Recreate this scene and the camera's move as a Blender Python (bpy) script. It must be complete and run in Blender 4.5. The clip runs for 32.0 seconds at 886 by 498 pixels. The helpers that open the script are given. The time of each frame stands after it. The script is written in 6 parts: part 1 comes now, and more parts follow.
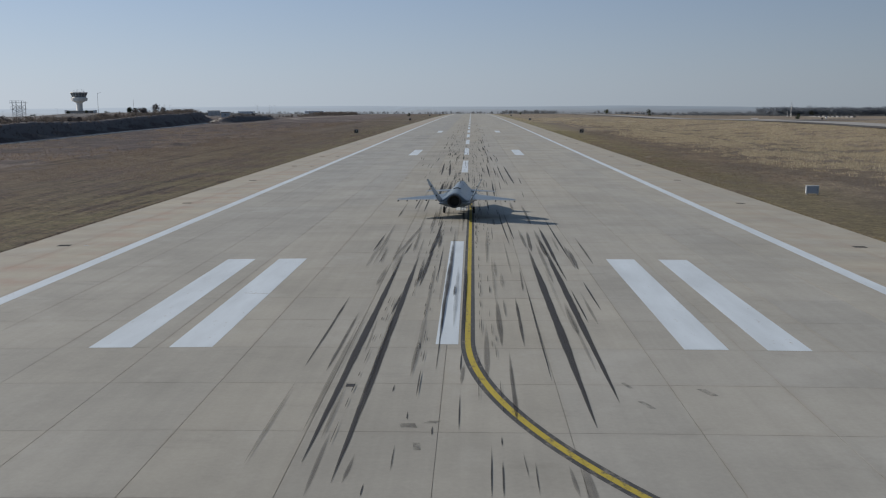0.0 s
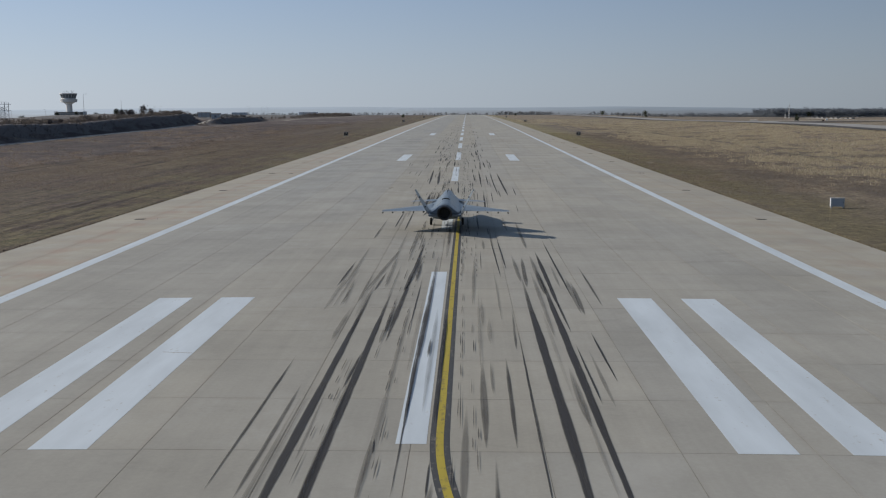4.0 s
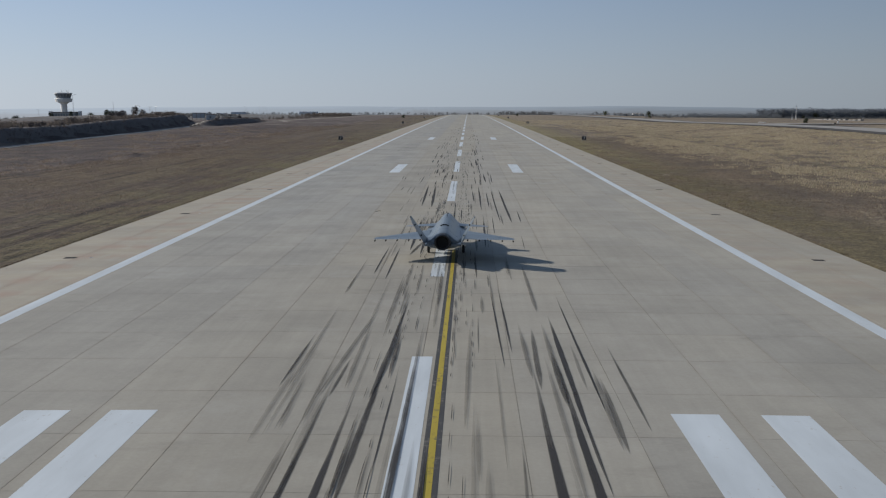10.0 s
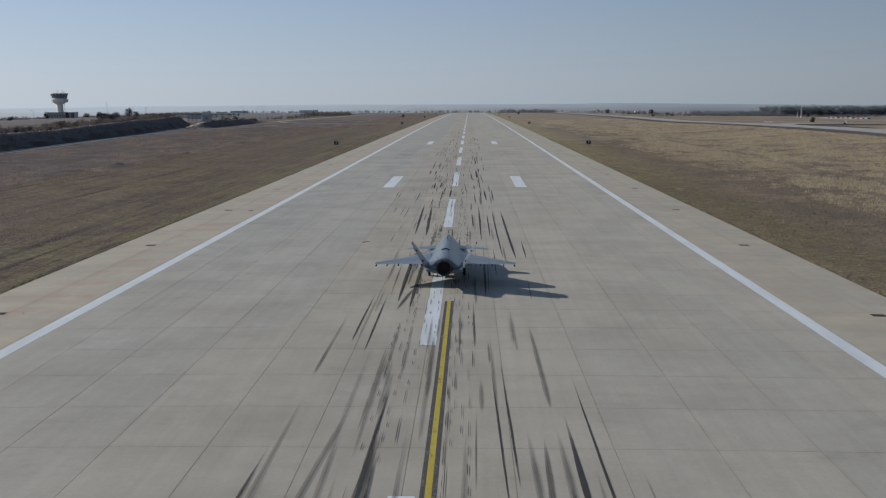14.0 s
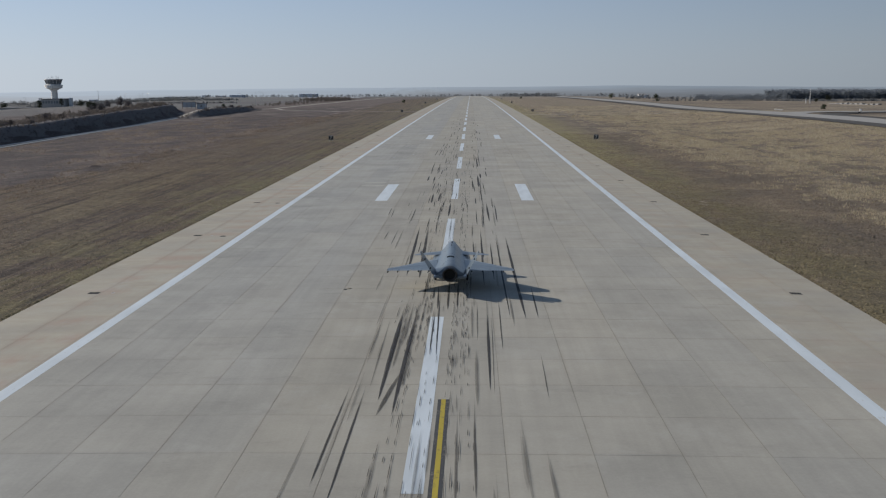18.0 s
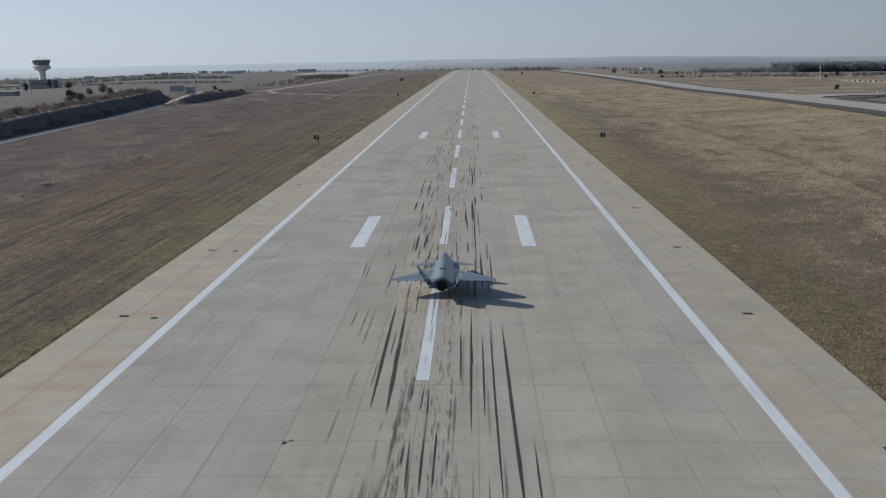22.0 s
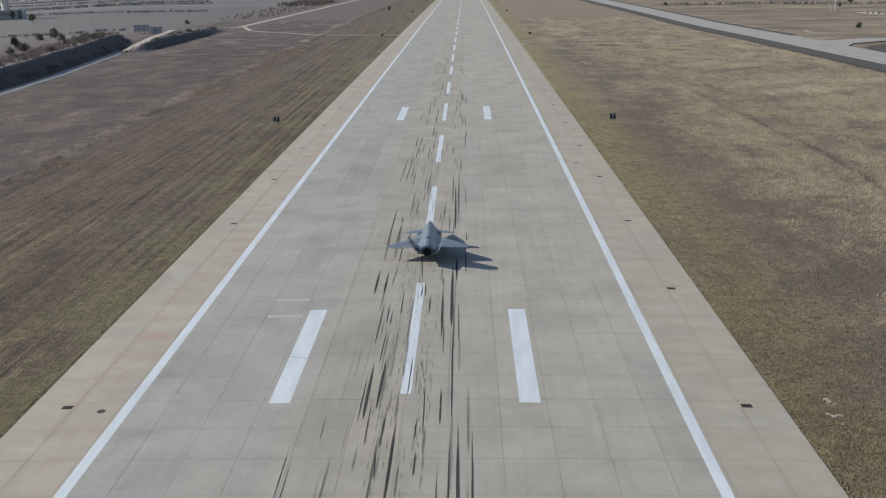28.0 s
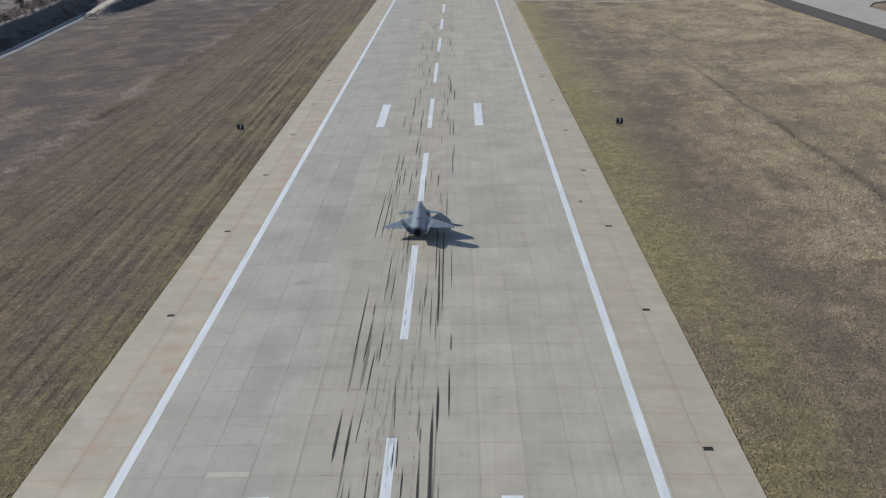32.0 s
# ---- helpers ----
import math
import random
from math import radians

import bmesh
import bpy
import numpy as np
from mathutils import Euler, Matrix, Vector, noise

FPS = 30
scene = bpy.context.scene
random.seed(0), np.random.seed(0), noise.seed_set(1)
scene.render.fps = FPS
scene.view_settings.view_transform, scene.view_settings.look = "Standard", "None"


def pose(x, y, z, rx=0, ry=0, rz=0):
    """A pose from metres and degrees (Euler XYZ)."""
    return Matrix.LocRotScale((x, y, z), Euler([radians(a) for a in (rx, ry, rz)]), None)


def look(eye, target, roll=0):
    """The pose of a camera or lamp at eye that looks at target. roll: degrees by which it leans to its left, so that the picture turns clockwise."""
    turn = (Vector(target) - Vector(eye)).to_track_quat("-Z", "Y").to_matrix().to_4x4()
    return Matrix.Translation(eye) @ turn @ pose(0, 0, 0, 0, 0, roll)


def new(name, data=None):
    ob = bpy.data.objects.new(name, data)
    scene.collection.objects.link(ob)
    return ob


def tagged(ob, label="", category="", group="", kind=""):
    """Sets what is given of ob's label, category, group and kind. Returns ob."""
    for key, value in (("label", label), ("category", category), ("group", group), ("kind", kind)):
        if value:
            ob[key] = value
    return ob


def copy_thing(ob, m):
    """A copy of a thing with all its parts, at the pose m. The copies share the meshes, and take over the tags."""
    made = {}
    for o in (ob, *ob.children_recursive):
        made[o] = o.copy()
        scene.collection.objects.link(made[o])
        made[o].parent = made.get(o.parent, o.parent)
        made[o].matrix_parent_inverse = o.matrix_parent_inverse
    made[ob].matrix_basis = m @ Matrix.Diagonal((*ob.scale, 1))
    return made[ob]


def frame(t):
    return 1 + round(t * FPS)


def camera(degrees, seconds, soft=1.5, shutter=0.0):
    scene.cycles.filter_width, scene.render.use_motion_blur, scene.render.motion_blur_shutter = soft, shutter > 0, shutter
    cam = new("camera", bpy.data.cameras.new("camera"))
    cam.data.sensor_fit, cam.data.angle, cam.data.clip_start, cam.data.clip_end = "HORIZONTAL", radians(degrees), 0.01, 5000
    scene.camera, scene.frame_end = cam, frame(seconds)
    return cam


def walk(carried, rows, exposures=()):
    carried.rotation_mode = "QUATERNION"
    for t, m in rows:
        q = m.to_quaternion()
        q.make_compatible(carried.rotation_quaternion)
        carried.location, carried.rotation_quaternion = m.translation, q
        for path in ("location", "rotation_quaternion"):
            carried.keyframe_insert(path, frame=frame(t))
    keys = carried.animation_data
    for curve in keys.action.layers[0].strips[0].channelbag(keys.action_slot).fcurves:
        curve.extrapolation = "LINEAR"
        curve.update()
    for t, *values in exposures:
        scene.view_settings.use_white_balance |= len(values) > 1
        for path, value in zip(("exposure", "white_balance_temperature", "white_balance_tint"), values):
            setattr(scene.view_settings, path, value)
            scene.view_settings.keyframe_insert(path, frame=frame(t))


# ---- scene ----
cam = camera(50.6, 32.0, soft=1.15)
PATH = [
    (0, (0.992, -37.208, 9.813), (0.932, -35.232, 9.509), -0.1),
    (1, (1.176, -34.393, 9.898), (1.116, -32.417, 9.595), -0.1),
    (2, (1.387, -31.673, 9.971), (1.326, -29.697, 9.668), -0.1),
    (3, (1.575, -29.014, 10.038), (1.52, -27.038, 9.735), -0.1),
    (3.5, (1.631, -27.718, 10.06), (1.58, -25.742, 9.758), -0.1),
    (5.5, (1.799, -22.738, 10.254), (1.749, -20.762, 9.952), -0.1),
    (6, (1.852, -21.494, 10.32), (1.802, -19.518, 10.018), -0.1),
    (7, (1.937, -19.145, 10.505), (1.886, -17.169, 10.203), -0.0),
    (8, (2.073, -16.618, 10.746), (2.021, -14.642, 10.443), -0.1),
    (9, (2.072, -14.044, 11.073), (2.02, -12.068, 10.769), -0.1),
    (10, (2.061, -11.387, 11.407), (2.008, -9.411, 11.103), -0.0),
    (11, (2.061, -8.658, 11.795), (2.008, -6.682, 11.49), -0.1),
    (12, (2.014, -5.866, 12.163), (1.96, -3.89, 11.859), -0.1),
    (13, (2.188, -2.749, 12.734), (2.132, -0.773, 12.428), -0.1),
    (14, (2.33, -0.2, 13.405), (2.274, 1.775, 13.095), -0.2),
    (14.5, (2.334, 1.15, 13.636), (2.278, 3.124, 13.323), -0.2),
    (16.5, (2.189, 8.471, 15.039), (2.131, 10.443, 14.708), -0.3),
    (17, (2.246, 10.211, 15.395), (2.188, 12.182, 15.06), -0.3),
    (18, (2.437, 14.526, 16.558), (2.377, 16.495, 16.211), -0.3),
    (19, (2.643, 18.968, 17.903), (2.581, 20.934, 17.544), -0.4),
    (20, (2.935, 24.255, 19.458), (2.872, 26.22, 19.088), -0.6),
    (21, (3.313, 29.982, 21.23), (3.249, 31.943, 20.842), -0.6),
    (22, (3.711, 36.104, 23.078), (3.647, 38.061, 22.672), -0.7),
    (23, (4.167, 43.313, 24.797), (4.103, 45.267, 24.373), -0.8),
    (24, (4.824, 51.477, 26.528), (4.758, 53.426, 26.087), -1.0),
    (25, (5.201, 60.661, 28.759), (5.135, 62.606, 28.3), -1.0),
    (25.5, (5.283, 64.224, 29.614), (5.217, 66.165, 29.137), -1.0),
    (27.5, (5.348, 74.496, 33.838), (5.293, 76.417, 33.284), -0.8),
    (28, (5.399, 77.074, 35.064), (5.347, 78.989, 34.489), -0.8),
    (29, (5.612, 82.236, 37.965), (5.562, 84.138, 37.347), -0.9),
    (30, (5.824, 88.292, 41.108), (5.778, 90.179, 40.447), -1.0),
    (31, (6.13, 96.461, 44.139), (6.085, 98.336, 43.444), -1.0),
    (32, (6.738, 105.92, 47.141), (6.696, 107.786, 46.425), -1.2),
]
EXPOSURES = [(0, -0.14), (9, -0.16), (14, -0.14), (18, -0.10), (22, -0.01), (25, 0.15), (28, 0.30), (32, 0.35)]
walk(cam, [(t, look(eye, target, roll)) for t, eye, target, roll in PATH], EXPOSURES)

# ---- the aircraft's roll along the runway: seconds, x, y, turn ----
ROLL = [
    (0, -0.46, 42.11, -3.0),
    (1, -0.31, 43.47, -2.0),
    (2, -0.21, 44.81, -1.3),
    (3, -0.14, 46.00, -0.9),
    (4, -0.09, 47.07, -0.6),
    (5, -0.04, 48.08, -0.4),
    (6, 0.01, 49.11, -0.2),
    (7, 0.06, 50.22, -0.4),
    (8, 0.11, 51.47, -0.6),
    (9, 0.18, 52.91, -0.8),
    (10, 0.25, 54.61, -1.0),
    (11, 0.32, 56.64, -1.2),
    (12, 0.40, 59.06, -1.0),
    (13, 0.47, 61.98, -0.8),
    (14, 0.54, 65.49, -0.4),
    (15, 0.61, 69.66, 0.0),
    (16, 0.67, 74.61, 0.0),
    (17, 0.72, 80.38, 0.0),
    (18, 0.75, 87.00, 0.1),
    (19, 0.77, 94.53, 0.1),
    (20, 0.78, 103.00, 0.1),
    (21, 0.77, 112.26, 0.1),
    (22, 0.75, 122.17, 0.2),
    (23, 0.72, 132.54, 0.2),
    (24, 0.67, 143.22, 0.2),
    (25, 0.63, 154.10, 0.2),
    (26, 0.57, 165.05, 0.3),
    (27, 0.52, 176.02, 0.3),
    (28, 0.47, 187.00, 0.3),
    (29, 0.43, 197.89, 0.3),
    (30, 0.40, 208.88, 0.4),
    (31, 0.38, 219.98, 0.4),
    (32, 0.38, 230.99, 0.4),
]

# ---- world, sun ----
SUN_ELEV, SUN_TURN = radians(28.5), radians(-75.0)
world = bpy.data.worlds.new("sky")
scene.world = world
world.use_nodes = True
wn = world.node_tree.nodes
sky = wn.new("ShaderNodeTexSky")
sky.sky_type, sky.sun_disc = "NISHITA", False
sky.sun_elevation, sky.sun_rotation = SUN_ELEV, SUN_TURN
sky.altitude, sky.air_density, sky.dust_density, sky.ozone_density = 100, 1.0, 0.9, 2.0
# thin winter haze over the clear sky: paler and greyer low down, brighter towards the sun
wl = world.node_tree.links
SKY_STRENGTH = 0.12
where = wn.new("ShaderNodeTexCoord")
split = wn.new("ShaderNodeSeparateXYZ")
wl.new(where.outputs["Generated"], split.inputs[0])
haze = wn.new("ShaderNodeValToRGB")
haze.color_ramp.elements.new(0.5)
for e, (p, c) in zip(haze.color_ramp.elements, ((0.0, (0.402, 0.472, 0.560)), (0.11, (0.292, 0.383, 0.530)), (0.75, (0.10, 0.165, 0.29)))):
    e.position, e.color = p, (*c, 1)
wl.new(split.outputs[2], haze.inputs[0])
side = wn.new("ShaderNodeVectorMath")
side.operation = "DOT_PRODUCT"
side.inputs[1].default_value = (math.sin(SUN_TURN), math.cos(SUN_TURN), 0.0)
wl.new(where.outputs["Generated"], side.inputs[0])
gain = wn.new("ShaderNodeMath")
gain.operation = "MULTIPLY_ADD"
gain.inputs[1].default_value, gain.inputs[2].default_value = 0.70 / SKY_STRENGTH, 0.862 / SKY_STRENGTH
wl.new(side.outputs["Value"], gain.inputs[0])
lit = wn.new("ShaderNodeVectorMath")
lit.operation = "SCALE"
wl.new(haze.outputs[0], lit.inputs[0])
wl.new(gain.outputs[0], lit.inputs["Scale"])
both = wn.new("ShaderNodeMix")
both.data_type = "RGBA"
both.inputs[0].default_value = 0.86
wl.new(sky.outputs[0], both.inputs[6])
wl.new(lit.outputs[0], both.inputs[7])
wl.new(both.outputs[2], wn["Background"].inputs[0])
wn["Background"].inputs[1].default_value = SKY_STRENGTH
sun = new("sun", bpy.data.lights.new("sun", "SUN"))
sun.data.energy, sun.data.angle, sun.data.color = 4.3, radians(0.7), (1.0, 0.925, 0.82)
sun_from = Vector((math.sin(SUN_TURN) * math.cos(SUN_ELEV), math.cos(SUN_TURN) * math.cos(SUN_ELEV), math.sin(SUN_ELEV)))
sun.matrix_world = look(sun_from * 200, (0, 0, 0))


# ---- materials ----
PITCH = 4.984  # length of a runway slab


class Mat:
    """A node material with a few short makers."""

    def __init__(self, name):
        self.m = bpy.data.materials.new(name)
        self.m.use_nodes = True
        self.t = self.m.node_tree
        self.b = self.t.nodes["Principled BSDF"]

    def n(self, kind, **sets):
        node = self.t.nodes.new(kind)
        for key, value in sets.items():
            node.inputs[key.replace("_", " ")].default_value = value
        return node

    def to(self, a, b):
        self.t.links.new(a, b)

    def place(self, scale=(1, 1, 1)):
        g = self.n("ShaderNodeNewGeometry")
        v = self.n("ShaderNodeVectorMath")
        v.operation = "MULTIPLY"
        v.inputs[1].default_value = scale
        self.to(g.outputs["Position"], v.inputs[0])
        return v.outputs[0]

    def local(self, scale=(1, 1, 1)):
        g = self.n("ShaderNodeTexCoord")
        v = self.n("ShaderNodeVectorMath")
        v.operation = "MULTIPLY"
        v.inputs[1].default_value = scale
        self.to(g.outputs["Object"], v.inputs[0])
        return v.outputs[0]

    def noise(self, vector, scale, detail=4.0, rough=0.55):
        x = self.n("ShaderNodeTexNoise", Scale=scale, Detail=detail, Roughness=rough)
        self.to(vector, x.inputs["Vector"])
        return x.outputs["Fac"]

    def ramp(self, fac, stops):
        r = self.n("ShaderNodeValToRGB")
        e = r.color_ramp.elements
        while len(e) < len(stops):
            e.new(0.5)
        for k, (p, c) in enumerate(stops):
            e[k].position = p
            e[k].color = (c, c, c, 1) if isinstance(c, (int, float)) else (*c, 1)
        self.to(fac, r.inputs[0])
        return r.outputs[0]

    def mix(self, fac, a, b, how="MIX"):
        x = self.t.nodes.new("ShaderNodeMix")
        x.data_type, x.blend_type = "RGBA", how
        for sock, val in ((x.inputs[0], fac), (x.inputs[6], a), (x.inputs[7], b)):
            if isinstance(val, (int, float)):
                sock.default_value = val
            elif isinstance(val, tuple):
                sock.default_value = (*val, 1)
            else:
                self.to(val, sock)
        return x.outputs[2]

    def math(self, how, a, b=0.0):
        x = self.t.nodes.new("ShaderNodeMath")
        x.operation = how
        for sock, val in ((x.inputs[0], a), (x.inputs[1], b)):
            if isinstance(val, (int, float)):
                sock.default_value = val
            else:
                self.to(val, sock)
        return x.outputs[0]

    def base(self, colour, rough=0.7, metal=0.0):
        if isinstance(colour, tuple):
            self.b.inputs["Base Color"].default_value = (*colour, 1)
        else:
            self.to(colour, self.b.inputs["Base Color"])
        if isinstance(rough, (int, float)):
            self.b.inputs["Roughness"].default_value = rough
        else:
            self.to(rough, self.b.inputs["Roughness"])
        self.b.inputs["Metallic"].default_value = metal
        return self

    def bump(self, height, strength=0.3, distance=0.02):
        x = self.n("ShaderNodeBump", Strength=strength, Distance=distance)
        self.to(height, x.inputs["Height"])
        self.to(x.outputs[0], self.b.inputs["Normal"])
        return self


def simple(name, colour, rough=0.6, metal=0.0, grain=8.0, spread=0.18):
    """Paint, metal or plaster: one colour with soft blotches and fine grain."""
    k = Mat(name)
    v = k.local()
    f = k.mix(0.5, k.noise(v, grain), k.noise(v, grain * 6))
    lo = tuple(c * (1 - spread) for c in colour)
    hi = tuple(min(1, c * (1 + spread)) for c in colour)
    k.base(k.ramp(f, [(0.3, lo), (0.7, hi)]), rough, metal)
    return k.m


def blades(name, colour, spread=0.3):
    """Thin dry grass that lets part of the light through."""
    k = Mat(name)
    own = k.n("ShaderNodeNewGeometry").outputs["Random Per Island"]
    col = k.ramp(own, [(0.0, tuple(c * (1 - spread) for c in colour)), (1.0, tuple(c * (1 + spread) for c in colour))])
    k.base(col, 0.9)
    thin = k.n("ShaderNodeBsdfTranslucent")
    k.to(col, thin.inputs[0])
    join = k.n("ShaderNodeMixShader", Fac=0.5)
    k.to(k.b.outputs[0], join.inputs[1])
    k.to(thin.outputs[0], join.inputs[2])
    k.to(join.outputs[0], k.t.nodes["Material Output"].inputs[0])
    return k.m


def concrete(name, per_object):
    """Runway slabs: grey and beige pours in bands, stained along the run, each slab a little its own."""
    k = Mat(name)
    pos = k.place()
    sep = k.n("ShaderNodeSeparateXYZ")
    k.to(pos, sep.inputs[0])
    cell = k.n("ShaderNodeCombineXYZ")
    k.to(k.math("FLOOR", k.math("DIVIDE", sep.outputs[0], 4.0)), cell.inputs[0])
    k.to(k.math("FLOOR", k.math("DIVIDE", sep.outputs[1], 55.0)), cell.inputs[1])
    band = k.n("ShaderNodeTexWhiteNoise")
    k.to(cell.outputs[0], band.inputs["Vector"])
    if per_object:
        own = k.n("ShaderNodeObjectInfo").outputs["Random"]
    else:
        own = k.n("ShaderNodeNewGeometry").outputs["Random Per Island"]
    tone = k.math("ADD", k.math("MULTIPLY", band.outputs["Value"], 0.5), k.math("MULTIPLY", own, 0.26))
    col = k.ramp(tone, [(0.1, (0.316, 0.304, 0.268)), (0.5, (0.342, 0.324, 0.277)), (0.95, (0.370, 0.342, 0.283))])
    cool = k.math("MULTIPLY", k.ramp(k.math("ADD", k.math("DIVIDE", sep.outputs[0], 64.0), 0.5), [(0.134, 0.0), (0.137, 0.8), (0.33, 0.75), (0.374, 0.5), (0.376, 0.0), (0.624, 0.0)]),
                  k.ramp(k.math("DIVIDE", k.math("ADD", sep.outputs[1], k.math("MULTIPLY", k.math("SUBTRACT", own, 0.5), 40.0)), 300.0), [(0.05, 0.15), (0.32, 1.0)]))
    col = k.mix(cool, col, k.mix(1.0, col, (0.925, 0.978, 1.075), "MULTIPLY"))
    # lanes right of the centre drawn slightly paler and cooler
    pale_right = k.ramp(k.math("ADD", k.math("DIVIDE", sep.outputs[0], 64.0), 0.5), [(0.560, 0.0), (0.564, 1.0), (0.86, 1.0), (0.863, 0.3)])
    col = k.mix(pale_right, col, k.mix(1.0, col, (1.04, 1.05, 1.07), "MULTIPLY"))
    streak = k.noise(k.place((1.6, 0.05, 1)), 1.0, 5, 0.6)
    col = k.mix(0.55, col, k.ramp(streak, [(0.3, 0.88), (0.7, 1.06)]), "MULTIPLY")
    blot = k.noise(pos, 0.12, 5, 0.62)
    col = k.mix(0.6, col, k.ramp(blot, [(0.32, 0.76), (0.60, 1.06)]), "MULTIPLY")
    fine = k.noise(pos, 6.0, 4, 0.7)
    col = k.mix(0.5, col, k.ramp(fine, [(0.2, 0.84), (0.8, 1.12)]), "MULTIPLY")
    stain = k.noise(k.place((0.5, 1.1, 1)), 0.35, 6, 0.7)
    col = k.mix(0.52, col, k.ramp(stain, [(0.30, 0.74), (0.42, 0.97), (0.7, 1.05)]), "MULTIPLY")
    # warm dust washed to the sides of the runway
    side = k.math("ABSOLUTE", sep.outputs[0])
    wash = k.math("MULTIPLY", k.ramp(k.math("DIVIDE", side, 40.0), [(0.56, 0.0), (0.60, 1.0)]),
                  k.ramp(k.noise(k.place((0.12, 0.22, 1)), 1.0, 4), [(0.35, 0.25), (0.65, 0.9)]))
    col = k.mix(k.math("MULTIPLY", wash, 0.85), col, k.ramp(k.noise(k.place((0.5, 0.9, 1)), 0.5, 5, 0.65), [(0.32, (0.325, 0.291, 0.234)), (0.5, (0.376, 0.338, 0.267)), (0.68, (0.422, 0.392, 0.320))]))
    # dirt gathered along the joints, and rust-red seepage over the joints of the shoulders
    near_y = k.math("PINGPONG", sep.outputs[1], PITCH / 2)
    near_x = k.math("PINGPONG", sep.outputs[0], 2.0)
    patchy = k.noise(k.place((0.35, 0.35, 1)), 1.0, 5, 0.7)
    grime = k.math("MULTIPLY", k.ramp(near_y, [(0.0, 0.34), (0.06, 0.16), (0.40, 0.0)]), k.ramp(patchy, [(0.40, 0.0), (0.62, 1.0)]))
    grime = k.math("MAXIMUM", grime, k.math("MULTIPLY", k.ramp(near_x, [(0.0, 0.5), (0.06, 0.22), (0.22, 0.0)]), k.ramp(k.noise(k.place((0.5, 0.11, 1)), 1.0, 5, 0.75), [(0.42, 0.0), (0.60, 1.0)])))
    col = k.mix(grime, col, k.mix(1.0, col, (0.76, 0.71, 0.66), "MULTIPLY"))
    lane = k.ramp(k.math("ABSOLUTE", k.math("SUBTRACT", side, 27.9)), [(0.0, 0.75), (0.18, 0.5), (0.55, 0.0)])
    leftward = k.ramp(k.math("ADD", k.math("DIVIDE", sep.outputs[0], 64.0), 0.5), [(0.45, 1.0), (0.55, 0.35)])
    col = k.mix(k.math("MULTIPLY", leftward, k.math("MULTIPLY", lane, k.ramp(patchy, [(0.36, 0.2), (0.6, 0.8)]))), col, (0.275, 0.235, 0.190))
    seep = k.math("MULTIPLY", k.ramp(k.math("DIVIDE", side, 40.0), [(0.595, 0.0), (0.605, 1.0), (0.70, 1.0), (0.72, 0.25)]),
                  k.math("MULTIPLY", k.ramp(k.math("DIVIDE", near_y, 2.5), [(0.0, 1.0), (0.3, 0.7), (0.7, 0.1)]), k.ramp(k.noise(k.place((0.30, 0.10, 1)), 1.0, 5, 0.65), [(0.42, 0.0), (0.58, 0.9)])))
    seep = k.math("MULTIPLY", seep, leftward)
    col = k.mix(seep, col, (0.340, 0.262, 0.208))
    pale = k.ramp(k.noise(k.place((0.22, 0.16, 1)), 1.0, 6, 0.7), [(0.54, 0.0), (0.68, 0.35)])
    col = k.mix(pale, col, (0.400, 0.392, 0.362))
    k.base(col, 0.86).bump(fine, 0.25, 0.01)
    return k.m


